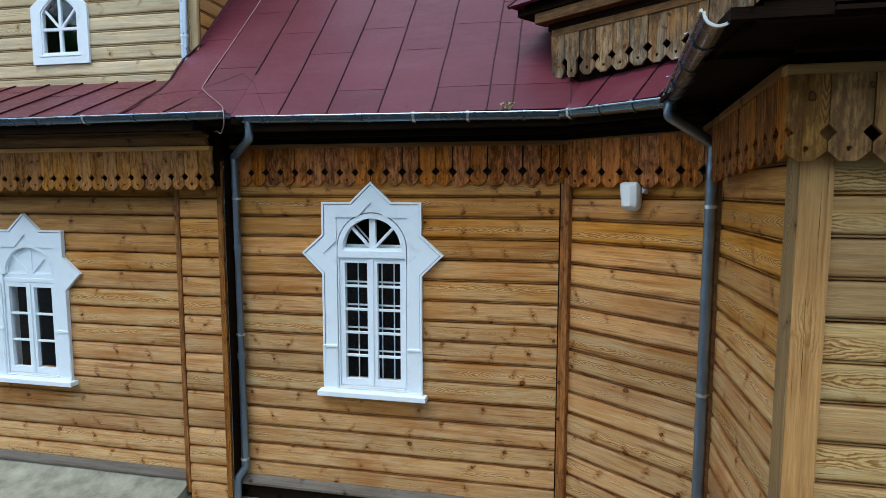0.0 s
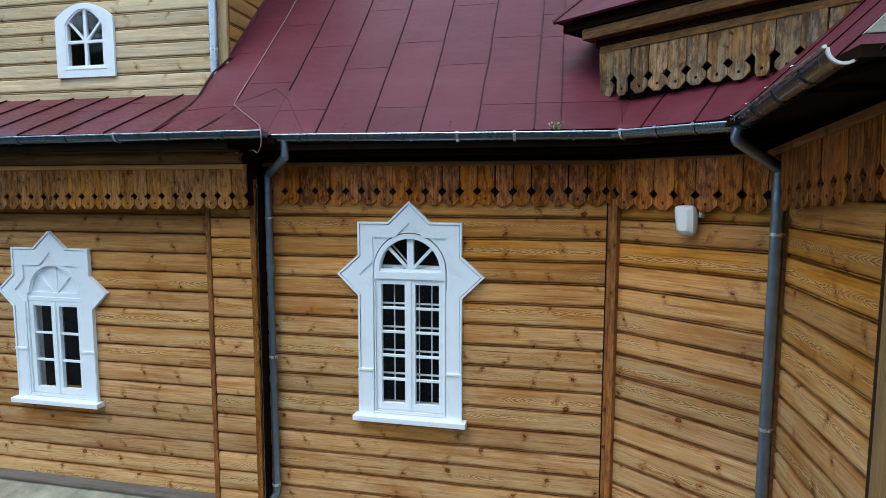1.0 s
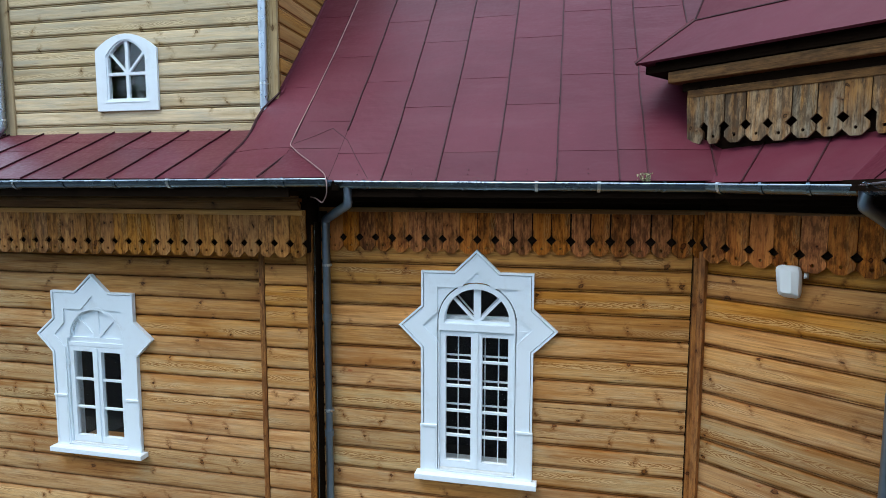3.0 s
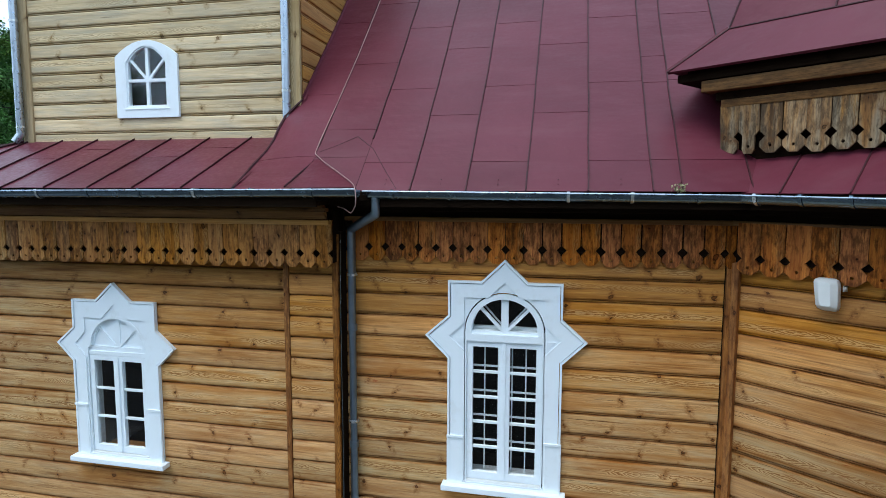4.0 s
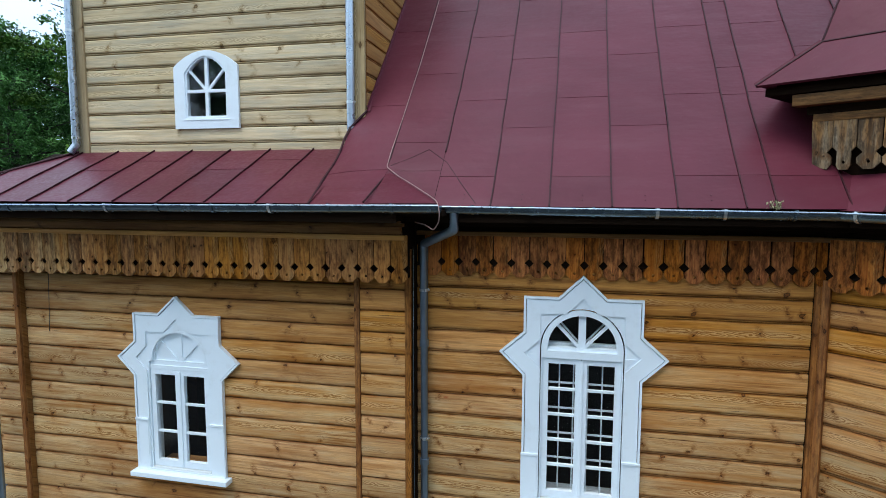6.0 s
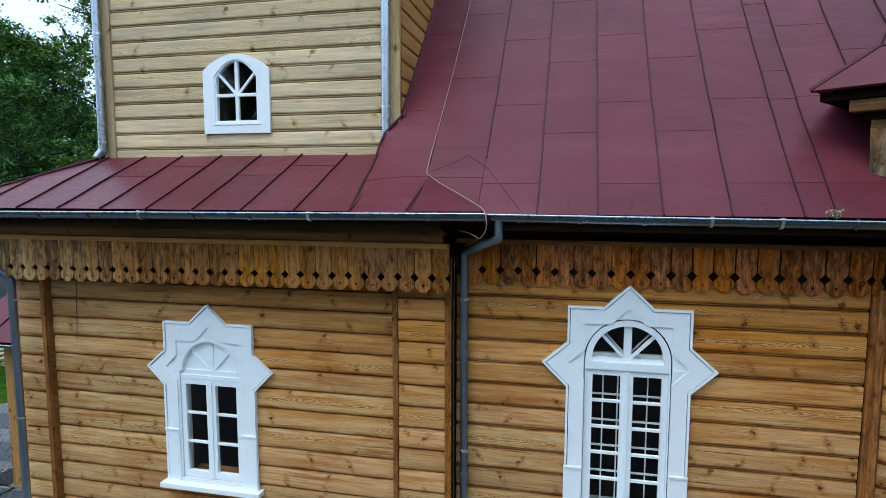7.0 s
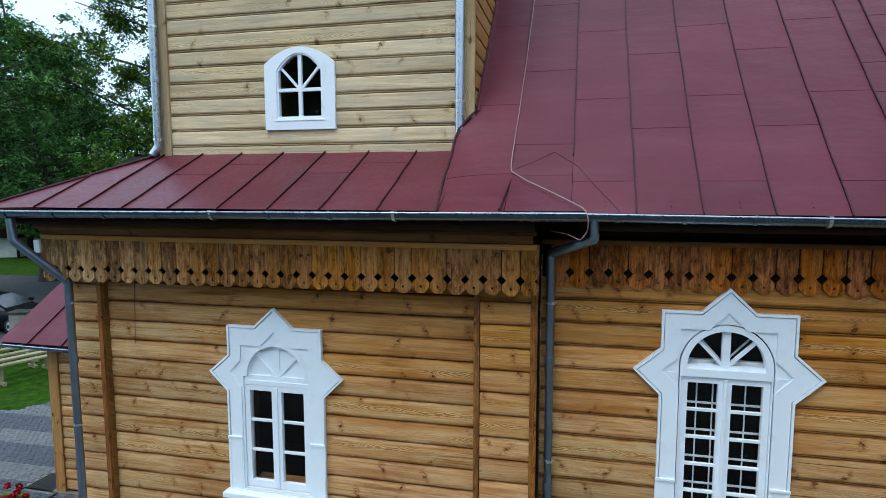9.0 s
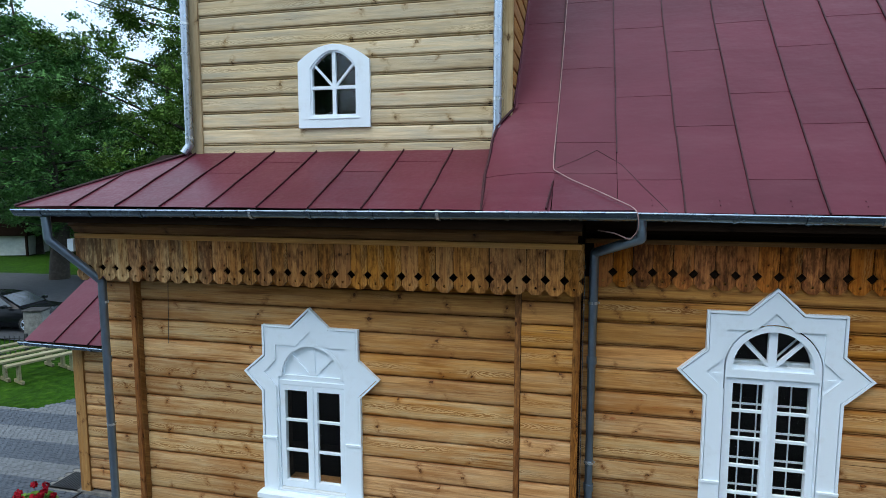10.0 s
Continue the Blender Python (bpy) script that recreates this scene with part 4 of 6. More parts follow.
# ---- windows ----
def inset(ring, d):
    """A closed outline moved inwards by d; the outline runs counter-clockwise."""
    pts = [Vector(p) for p in ring]
    out = []
    for i, p in enumerate(pts):
        a, b = (p - pts[i - 1]).normalized(), (pts[(i + 1) % len(pts)] - p).normalized()
        na, nb = Vector((-a.y, a.x)), Vector((-b.y, b.x))
        q = p + (na + nb) * (d / (1 + na.dot(nb)))
        out.append((q.x, q.y))
    return out


def star_window(name, label, x, y, z, zc, scale, panes, fan_open, bars, ao):
    """A two-leaf casement in an eight-pointed star surround; z is the sill, zc the star's centre above it."""
    win = root(name, label, "window", pose(x, y, z), "structure")
    k = scale
    tip, top, notch = 0.712 * k[1], 0.512 * k[1], 0.209 * k[0]
    hw, star, sides = 0.512 * k[0], 0.727 * k[0], 0.205 * k[1]
    outer = [(-0.515, 0.02), (0.515, 0.02), (0.515, zc - sides), (star, zc), (hw, zc + sides * 0.93), (hw, zc + top), (notch, zc + top), (0, zc + tip), (-notch, zc + top), (-hw, zc + top), (-hw, zc + sides * 0.93), (-star, zc), (-0.515, zc - sides)]
    i1, i2 = 0.362, ao + 0.315
    inner = [(-0.362, 0.05), (0.362, 0.05), (0.362, zc - 0.14), (0.502 * k[0], zc), (i1, zc + 0.13), (i1, zc + i2), (0.145, zc + i2), (0, zc + i2 + 0.145), (-0.145, zc + i2), (-i1, zc + i2), (-i1, zc + 0.13), (-0.502 * k[0], zc), (-0.362, zc - 0.14)]
    # a raised edge moulding with a groove inside it, then the flat star board
    part("edge_moulding", plate(outer, -0.052, -0.004, [inset(outer, 0.019)]), M_WHITE, win)
    part("surround", plate(inset(outer, 0.025), -0.042, -0.004, [inner]), M_WHITE, win, "white painted star-shaped board surround")
    r, ac = 0.345, zc + ao
    rp = 0.365 if fan_open else 0.345
    arch = [(r * math.cos(radians(a)), ac + r * 1.0 * math.sin(radians(a))) for a in range(0, 181, 12)]
    panel_hole = [(-rp, 0.05), (rp, 0.05)] + [(rp * math.cos(radians(a)), ac + rp * math.sin(radians(a))) for a in range(0, 181, 9)]
    panel = [(px * 1.03, zc + (pz - zc) * 1.02) for px, pz in inner]
    panel[0], panel[1] = (-0.372, 0.03), (0.372, 0.03)
    part("panel", plate(panel, -0.027, 0.0, [panel_hole]), M_WHITE, win)
    # box frame in the opening
    r2 = 0.295
    hole_arch = [(r2 * math.cos(radians(a)), ac + 0.01 + r2 * math.sin(radians(a))) for a in range(0, 181, 12)]
    frame_out = [(-0.35, 0.04), (0.35, 0.04)] + [(px * 1.012, pz + 0.004) for px, pz in arch]
    low = [(-0.305, 0.10), (0.305, 0.10), (0.305, ac - 0.075), (-0.305, ac - 0.075)]
    part("window_frame", plate(frame_out, -0.004, 0.055, [low, hole_arch]), M_WHITE, win)
    turn = [radians(a) for a in range(0, 181, 9)]
    if fan_open:
        # a proud arch that runs down into the jambs
        ring = [(0.354, 0.05)] + [(0.354 * math.cos(a), ac + 0.354 * math.sin(a)) for a in turn] + [(-0.354, 0.05), (-0.343, 0.05), (-0.343, ac - 0.03), (-0.300, ac - 0.03)]
        ring += [(0.300 * math.cos(a), ac + 0.005 + 0.300 * math.sin(a)) for a in turn[::-1]] + [(0.300, ac - 0.03), (0.343, ac - 0.03), (0.343, 0.05)]
        part("arch_ring", plate(ring, -0.032, -0.004), M_WHITE, win)
    else:
        ring = [(0.345 * math.cos(a), ac + 0.345 * math.sin(a)) for a in turn] + [(0.308 * math.cos(a), ac + 0.005 + 0.308 * math.sin(a)) for a in turn[::-1]]
        part("arch_ring", plate(ring, -0.030, -0.004), M_WHITE, win)
    # fanlight
    fan = part("fanlight", boxes((-0.032, 0.032, 0.004, 0.045, ac, ac + r2 + 0.01)), M_WHITE, win)
    for s in (-1, 1):
        a0 = Vector((s * 0.03, 0.012, ac + 0.02))
        a1 = Vector((s * r2 * 0.74, 0.012, ac + 0.01 + r2 * 0.70))
        d = (a1 - a0).normalized()
        nrm = Vector((-d.z, 0, d.x)) * 0.013
        bmb = plate([(q.x, q.z) for q in (a0 - nrm, a1 - nrm, a1 + nrm, a0 + nrm)], 0.0, 0.036)
        part("glazing_bar", bmb, M_WHITE, fan)
    gl = [(px, pz) for px, pz in hole_arch]
    if fan_open:
        g = part("pane", plate([(px * 1.02, pz) for px, pz in gl], 0.024, 0.027), M_GLASS, fan)
        g.visible_shadow = False
        bb = boxes((-0.30, 0.30, 0.075, 0.12, ac - 0.02, ac + 0.035))
        part("inner_rail", bb, M_WHITE, fan)
        for s in (-1, 1):
            part("inner_bar", tube([(s * 0.02, 0.10, ac + 0.03), (s * 0.22, 0.10, ac + 0.25)], 0.009, 8), M_WHITE, fan)
    else:
        part("blank_panel", plate([(px * 1.02, pz) for px, pz in gl], 0.015, 0.035), M_WHITE, fan, "white blank board behind the fan bars")
    # casements
    bot, head = 0.075, ac - 0.09
    rows = panes
    for s in (-1, 1):
        x0, x1 = (0.002, 0.338) if s > 0 else (-0.338, -0.002)
        g0, g1 = x0 + 0.05, x1 - 0.05
        gb, gt = bot + 0.065, head - 0.05
        leaf = part("casement", plate([(x0, bot), (x1, bot), (x1, head), (x0, head)], -0.012, 0.034, [[(g0, gb), (g1, gb), (g1, gt), (g0, gt)]]), M_WHITE, win)
        g = part("pane", boxes((g0 - 0.01, g1 + 0.01, 0.018, 0.021, gb - 0.01, gt + 0.01)), M_GLASS, leaf)
        g.visible_shadow = False
        for i in range(1, rows):
            zz = gb + (gt - gb) * i / rows
            part("muntin", soft_box(g0 - 0.004, g1 + 0.004, 0.000, 0.032, zz - 0.012, zz + 0.012, 0.004), M_WHITE, leaf)
        for zz in (bot + 0.14, head - 0.2):
            xx = x1 + 0.004 if s > 0 else x0 - 0.004
            part("hinge", tube([(xx, -0.018, zz), (xx, -0.018, zz + 0.05)], 0.007, 8), M_WHITE, leaf)
    part("cover_strip", soft_box(-0.016, 0.016, -0.026, -0.010, bot + 0.01, head - 0.01, 0.004), M_WHITE, win)
    part("transom", soft_box(-0.345, 0.345, -0.033 if fan_open else -0.014, 0.02, head + 0.002, ac - 0.018 if fan_open else head + 0.05, 0.005), M_WHITE, win)
    part("drip_rail", soft_box(-0.34, 0.34, -0.035, 0.02, 0.045, 0.068, 0.005), M_PLASTIC, win)
    part("window_sill", soft_box(-0.565, 0.565, -0.115, 0.0, -0.03, 0.022, 0.006), M_WHITE, win, "white painted projecting sill")
    led = 0.475 if fan_open else 0.58
    for s in (-1, 1):
        a, b = sorted((s * 0.362, s * 0.522))
        part("ledge", soft_box(a, b, -0.058, -0.038, led - 0.012, led + 0.012, 0.004), M_WHITE, win)
        part("plinth_block", soft_box(a + (0.012 if s > 0 else 0), b - (0 if s > 0 else 0.012), -0.046, -0.038, 0.03, led - 0.01, 0.003), M_WHITE, win)
        # small triangular fillets beside the arch
        t = [(s * 0.37, zc - 0.09), (s * 0.455, zc - 0.01), (s * 0.37, zc - 0.01)]
        if fan_open:
            part("fillet", plate(t, -0.034, -0.02), M_WHITE, win)
    # inner linings
    part("lining", boxes((-0.36, -0.345, 0.05, 0.15, 0.05, ac), (0.345, 0.36, 0.05, 0.15, 0.05, ac)), M_WHITE, win)
    part("inner_sill", boxes((-0.36, 0.36, 0.05, 0.30, 0.03, 0.06)), M_WHITE if fan_open else M_TRIM_X, win)
    if bars:
        grille = part("security_grille", plate([(-0.343, 0.062), (0.343, 0.062), (0.343, zc), (-0.343, zc)], 0.111, 0.119, [[(-0.331, 0.074), (0.331, 0.074), (0.331, zc - 0.012), (-0.331, zc - 0.012)]]), M_WHITE, win, "white iron bars behind the panes")
        for i in range(6):
            xx = -0.319 + 0.127 * i
            part("upright", tube([(xx, 0.115, 0.06), (xx, 0.115, zc - 0.02)], 0.0065, 8), M_WHITE, grille)
        gb, gt = bot + 0.065, head - 0.05
        for i in range(1, 6):
            zz = gb + (gt - gb) * i / panes + 0.03
            if i < 5:
                part("crossbar", boxes((-0.34, 0.34, 0.104, 0.110, zz - 0.009, zz + 0.009)), M_WHITE, grille)
    return win


star_window("window_1", "white star-framed casement with a blanked fanlight", W1X, 5.484, W1Z, 1.24, (0.97, 0.925), 3, False, False, -0.035)
star_window("window_2", "tall white star-framed casement with grille and fanlight", W2X, 5.534, W2Z, 1.42, (1.0, 1.0), 5, True, True, 0.048)


def upper_window():
    win = root("window_3", "small white arched window in pale siding", "window", pose(TWX, 6.102, TWZ), "structure")
    # a flat segmental head
    seg = lambda w, z, rise, n=10: [(w * (1 - 2 * i / n), z + rise * (1 - (1 - 2 * i / n) ** 2)) for i in range(n + 1)]
    out = [(-0.39, 0), (0.39, 0)] + seg(0.39, 0.665, 0.165)
    hole = [(-0.255, 0.115), (0.255, 0.115)] + seg(0.255, 0.60, 0.17)
    part("surround", plate(out, -0.030, 0.0, [hole]), M_WHITE, win)
    part("leaf_frame", plate([(-0.275, 0.10), (0.275, 0.10)] + seg(0.275, 0.60, 0.19), -0.02, 0.03, [[(-0.235, 0.135), (0.235, 0.135)] + seg(0.235, 0.59, 0.165)]), M_WHITE, win)
    part("window_sill", soft_box(-0.28, 0.28, -0.036, -0.02, 0.088, 0.102, 0.003), M_WHITE, win)
    part("mullion", soft_box(-0.02, 0.02, -0.012, 0.022, 0.13, 0.76, 0.004), M_WHITE, win)
    part("transom", soft_box(-0.24, 0.24, -0.012, 0.022, 0.385, 0.42, 0.004), M_WHITE, win)
    part("boss", soft_box(-0.03, 0.03, -0.0135, 0.015, 0.39, 0.43, 0.004), M_WHITE, win)
    for s in (-1, 1):
        a, b = Vector((s * 0.01, 0.41)), Vector((s * 0.24, 0.66))
        d = (b - a).normalized()
        n2 = Vector((-d.y, d.x)) * 0.012
        part("glazing_bar", plate([tuple(q) for q in (a - n2, b - n2, b + n2, a + n2)], -0.008, 0.018), M_WHITE, win)
    g = part("pane", plate([(-0.24, 0.13), (0.24, 0.13)] + seg(0.24, 0.59, 0.168), 0.008, 0.011), M_GLASS, win)
    g.visible_shadow = False
    for z in (0.2, 0.5):
        part("hinge", tube([(0.262, -0.03, z), (0.262, -0.03, z + 0.045)], 0.007, 8), M_WHITE, win)
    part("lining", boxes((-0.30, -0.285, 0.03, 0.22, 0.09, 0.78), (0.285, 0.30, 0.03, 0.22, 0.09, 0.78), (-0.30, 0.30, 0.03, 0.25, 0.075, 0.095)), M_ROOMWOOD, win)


upper_window()

# ---- the upper eave over the bay ----
def bay_dormer():
    base = root("bay_roof", "upper bay roof in red sheet metal over old boards", "roof", pose(-0.15, 5.505, 0, 0, 0, DIAG), "structure")
    # own x along the bay, own -y outward
    bm = boxes((0.02, 3.0, 0.06, 0.2, 4.35, 5.1))
    part("wall", bm, M_SOFFIT, base)
    part("fascia", soft_box(0.0, 3.0, -0.02, 0.06, 4.805, 4.865, 0.006), M_OLD_X, base)
    part("beam", soft_box(-0.13, 3.0, -0.10, 0.06, 4.93, 5.02, 0.008), M_OLD_X, base)
    part("soffit", boxes((-0.33, 3.0, -0.10, 1.2, 5.03, 5.09), (-0.25, 3.0, -0.09, -0.05, 5.08, 5.22)), M_SOFFIT, base)
    # near-black filler painted as the shaded gap between fascia and beam
    part("recess", boxes((-0.05, 3.0, 0.0, 0.2, 4.868, 4.928)), M_SOFFIT, base)
    # flared eave, then the steep upper slope
    def strip_faces(bm, pts):
        v = [bm.verts.new(p) for p in pts]
        bm.faces.new(v)
    bm = bmesh.new()
    t0, t1 = (-0.37, -0.20, 5.11), (3.0, -0.20, 5.11)
    i0, i1 = (0.02, 0.02, 5.42), (3.0, 0.02, 5.42)
    u0, u1 = (0.30, 0.75, 7.2), (3.0, 0.75, 7.2)
    strip_faces(bm, (t0, t1, i1, i0))
    strip_faces(bm, (t0, i0, (0.02, 1.8, 5.42), (-0.37, 1.8, 5.11)))
    strip_faces(bm, (i0, i1, u1, u0))
    strip_faces(bm, (i0, u0, (0.3, 1.9, 7.2), (0.02, 1.8, 5.42)))
    bmesh.ops.recalc_face_normals(bm, faces=bm.faces[:])
    s = part("sheet", bm, M_ROOF, base)
    s.modifiers.new("thick", "SOLIDIFY").thickness = 0.025
    for a, b in ((t0, i0), (i0, u0), (i0, i1)):
        part("seam", tube([a, b], 0.009, 6), M_SEAM, base)
    for x in (0.75, 1.5, 2.2):
        part("seam", tube([(x, 0.02, 5.425), (x + 0.02, 0.75, 7.2)], 0.008, 6), M_SEAM, base)
    return base


bay_dormer()
valance("valance", "grey weathered valance with a broken board over the roof", pose(-0.15, 5.505, 0, 0, 0, DIAG), 2.9, 0.158, 4.43, 0.38, M_OLD, first=0.42, odd=((0, 2), (1, 1), (8, 1)))

# ---- fittings on the wall ----
def rounded(w, h, r, n=4):
    """A rectangle w by h round the middle, its corners rounded."""
    out = []
    for cx, cz, a0 in ((w / 2 - r, h / 2 - r, 0), (-w / 2 + r, h / 2 - r, 90), (-w / 2 + r, -h / 2 + r, 180), (w / 2 - r, -h / 2 + r, 270)):
        out += [(cx + r * math.cos(radians(a0 + 90 * i / n)), cz + r * math.sin(radians(a0 + 90 * i / n))) for i in range(n + 1)]
    return out


def loudspeaker():
    lamp = root("loudspeaker", "white tapered plastic loudspeaker on a yoke bracket", "loudspeaker", pose(0.545, 5.06, 3.395, -6, 0, DIAG - 4))
    bm = bmesh.new()
    rings = []
    for y, w, h, r in ((-0.116, 0.078, 0.168, 0.016), (-0.086, 0.150, 0.222, 0.030), (-0.050, 0.162, 0.238, 0.036), (0.015, 0.122, 0.180, 0.034), (0.030, 0.092, 0.145, 0.030)):
        rings.append([bm.verts.new((px * (1 + 0.7 * pz) - 0.1 * pz, y + 0.12 * max(0, -pz), pz)) for px, pz in rounded(w, h, r, 2)])
    for r0, r1 in zip(rings, rings[1:]):
        n = len(r0)
        for i in range(n):
            bm.faces.new((r0[i], r0[(i + 1) % n], r1[(i + 1) % n], r1[i]))
    bm.faces.new(rings[0][::-1])
    bm.faces.new(rings[-1])
    bmesh.ops.recalc_face_normals(bm, faces=bm.faces[:])
    part("housing", bm, M_PLASTIC, lamp, "white tapered plastic housing", True)
    yoke = bmesh.new()
    for a, b in (((0.086, -0.02), (0.086, 0.075)), ((0.086, 0.075), (-0.02, 0.075))):
        box(yoke, min(a[0], b[0]) - 0.003, max(a[0], b[0]) + 0.003, min(a[1], b[1]) - 0.003, max(a[1], b[1]) + 0.003, 0.03, 0.075)
    part("bracket", yoke, M_PLASTIC, lamp)
    part("knob", tube([(0.080, -0.005, 0.052), (0.100, -0.005, 0.052)], 0.014, 10), M_PLASTIC, lamp)
    part("wall_plate", soft_box(-0.03, 0.05, 0.078, 0.096, 0.0, 0.11, 0.004), M_PLASTIC, lamp)
    part("cable", tube(bent([(0.01, 0.03, 0.05), (0.03, 0.06, 0.13), (0.02, 0.075, 0.25)], 0.03), 0.005, 8), M_IRON, lamp)
    return lamp


loudspeaker()


def wire(name, label, pts, r, material):
    return tagged(part(name, tube(bent(pts, 0.03), r, 8), material, smooth=True), label, "cable")


wire("lightning_cable", "bare twisted lightning wire down the red roof",
     [over(-3.625, 8.0), over(-3.63, 7.2), over(-3.635, 6.6), over(-3.645, 6.0), over(-3.655, 5.6), over(-3.65, 5.475), over(-3.50, 5.335, 0.045), over(-3.30, 5.14, 0.045), over(-3.12, 4.965, 0.04), (-3.05, 4.88, 4.19), (-3.02, 4.835, 4.16), (-3.005, 4.82, 4.09), (-3.01, 4.825, 4.02), (-3.06, 4.85, 3.95), (-3.16, 4.95, 3.99), (-3.28, 5.1, 4.0)], 0.0048, M_CABLE)
wire("earth_wire", "thin grey wire beside the downpipe", [(-3.37, 5.37, 3.74), (-3.372, 5.36, 3.0), (-3.368, 5.365, 1.6), (-3.372, 5.36, 0.2)], 0.003, M_ZINC)
wire("loose_wire", "thin dark wire hanging on the siding", [(-7.47, 5.475, 3.45), (-7.485, 5.47, 3.0), (-7.50, 5.47, 2.74)], 0.003, M_IRON)


def tuft():
    rng = random.Random(4)
    t = root("roof_weed", "small pale weed growing in the gutter", "weed", pose(-0.51, 5.11, 4.125))
    bm = bmesh.new()
    for _ in range(90):
        a, r, h = rng.uniform(0, 6.28), rng.uniform(0, 0.05), rng.uniform(0.01, 0.07)
        c = Vector((r * 1.3 * math.cos(a), r * 0.5 * math.sin(a), h))
        s = rng.uniform(0.006, 0.013)
        e = Euler((rng.uniform(0, 6), rng.uniform(0, 6), rng.uniform(0, 6))).to_matrix()
        bm.faces.new([bm.verts.new(c + e @ Vector(q) * s) for q in ((-1, 0, 0), (0, -0.6, 0), (1, 0, 0), (0, 0.6, 0))])
    part("leaves", bm, M_WEED, t)


M_WEED = leafy("dry_weed", (0.16, 0.17, 0.06), (0.36, 0.34, 0.2))
tuft()

slab("trim", "white painted end block of the eaves beam", "trim", M_WHITE, (-8.415, -8.345, 5.22, 5.30, 3.69, 3.815))

# ---- the west porch ----
porch = wall("wall_8", "small porch wall of rounded pine boards", -10.2, 7.0, 0, 2.1, 0.0, 2.2, 0.15)
strip("post", -10.26, 6.985, 0, 0.16, 0.03, 0.02, 2.2, M_PORCH, "squared pine corner post of the porch")
slab("porch_wall", "plain rear and side of the porch", "wall", M_TRIM, (-10.2, -10.05, 7.18, 9.6, 0.0, 2.2), (-10.2, -8.2, 9.45, 9.6, 0.0, 2.2))
slab("porch_step", "concrete base of the porch", "step", M_CONCRETE, (-10.32, -8.2, 6.94, 9.7, -0.2, 0.03))


def porch_height(u):
    return 2.24 + 0.62 * u


porch_roof = tagged(under("roof_4", lambda a, u: (a, 6.72 + u, porch_height(u)), -10.78, -8.1, 2.6, 2, 2), "low red sheet-metal porch roof", "roof", kind="structure")
gutter("short zinc gutter of the porch", (-10.83, 6.70, 2.23), (-8.15, 6.70, 2.20), 0.36, 0.1, 0.05, (True, False))

# ---- the yard ----
def grate():
    g = root("door_grate", "black slatted scraper mat set in the paving", "doormat", pose(-10.85, 6.98, 0.0))
    part("frame", plate([(0, 0), (0.62, 0), (0.62, 0.45), (0, 0.45)], 0, 0.02, [[(0.02, 0.02), (0.60, 0.02), (0.60, 0.43), (0.02, 0.43)]]), M_IRON, g).rotation_euler = (radians(-90), 0, 0)
    g.rotation_euler = (0, 0, 0)
    for c in g.children:
        c.location = (0, 0, 0.0)
        c.rotation_euler = (radians(90), 0, 0)
    for i in range(14):
        part("slat", boxes((0.03 + i * 0.042, 0.055 + i * 0.042, -0.02 + 0.0, 0.43, 0.004, 0.02)), M_IRON, g)
    return g


def planter():
    rng = random.Random(9)
    x, y = -10.22, 6.14
    p = root("flower_pot", "dark pot full of red geraniums", "flower pot", pose(x, y, -0.06))
    part("pot", lathe([(0.13, 0.0), (0.17, 0.2), (0.19, 0.27), (0.2, 0.27), (0.2, 0.3), (0.17, 0.3), (0.16, 0.25)], 20), M_RUBBER, p, smooth=True)
    leaves, petals = bmesh.new(), bmesh.new()
    for _ in range(420):
        a, r = rng.uniform(0, 6.28), 0.3 * math.sqrt(rng.random())
        c = Vector((r * math.cos(a), r * math.sin(a), 0.30 + 0.13 * (1 - (r / 0.3) ** 2) + rng.uniform(-0.06, 0.03)))
        e = Euler((rng.uniform(-0.8, 0.8), rng.uniform(-0.8, 0.8), rng.uniform(0, 6))).to_matrix()
        s = rng.uniform(0.02, 0.04)
        leaves.faces.new([leaves.verts.new(c + e @ Vector((math.cos(q) * s, math.sin(q) * s, 0.006 * math.sin(3 * q)))) for q in [i * math.pi / 3 for i in range(6)]])
    for i in range(13):
        a, r = rng.uniform(0, 6.28), 0.3 * math.sqrt(rng.random())
        head = Vector((r * math.cos(a), r * math.sin(a), 0.47 - 0.3 * r + rng.uniform(0, 0.08)))
        for _ in range(34):
            v = Vector((rng.gauss(0, 1), rng.gauss(0, 1), rng.gauss(0, 1))).normalized() * 0.034
            e = Euler((rng.uniform(0, 6), rng.uniform(0, 6), 0)).to_matrix()
            petals.faces.new([petals.verts.new(head + v + e @ Vector(q) * 0.014) for q in ((-1, -1, 0), (1, -1, 0.3), (1, 1, 0), (-1, 1, 0.3))])
    part("foliage", leaves, M_LEAF2, p, "green geranium leaves")
    part("blossom", petals, M_PETAL, p, "red geranium heads")


grate()
planter()


def bench(x, y, turn, length):
    b = root("bench", "pale new pine plank bench on the lawn", "bench", pose(x, y, -0.03, 0, 0, turn), group="benches on the lawn")
    part("seat", soft_box(0, length, -0.095, 0.095, 0.41, 0.455, 0.008), M_BENCH, b)
    for s in (0.25, length - 0.25):
        leg = part("trestle", boxes((s - 0.025, s + 0.025, -0.07, 0.07, 0.07, 0.41), (s - 0.03, s + 0.03, -0.2, 0.2, 0.0, 0.07)), M_BENCH, b)
    return b


for bx, by, ln in ((-16.55, 10.45, 1.7), (-16.1, 10.42, 1.7), (-15.63, 10.35, 1.6), (-17.45, 11.2, 1.7), (-17.0, 10.9, 1.7)):
    bench(bx, by, 70, ln)


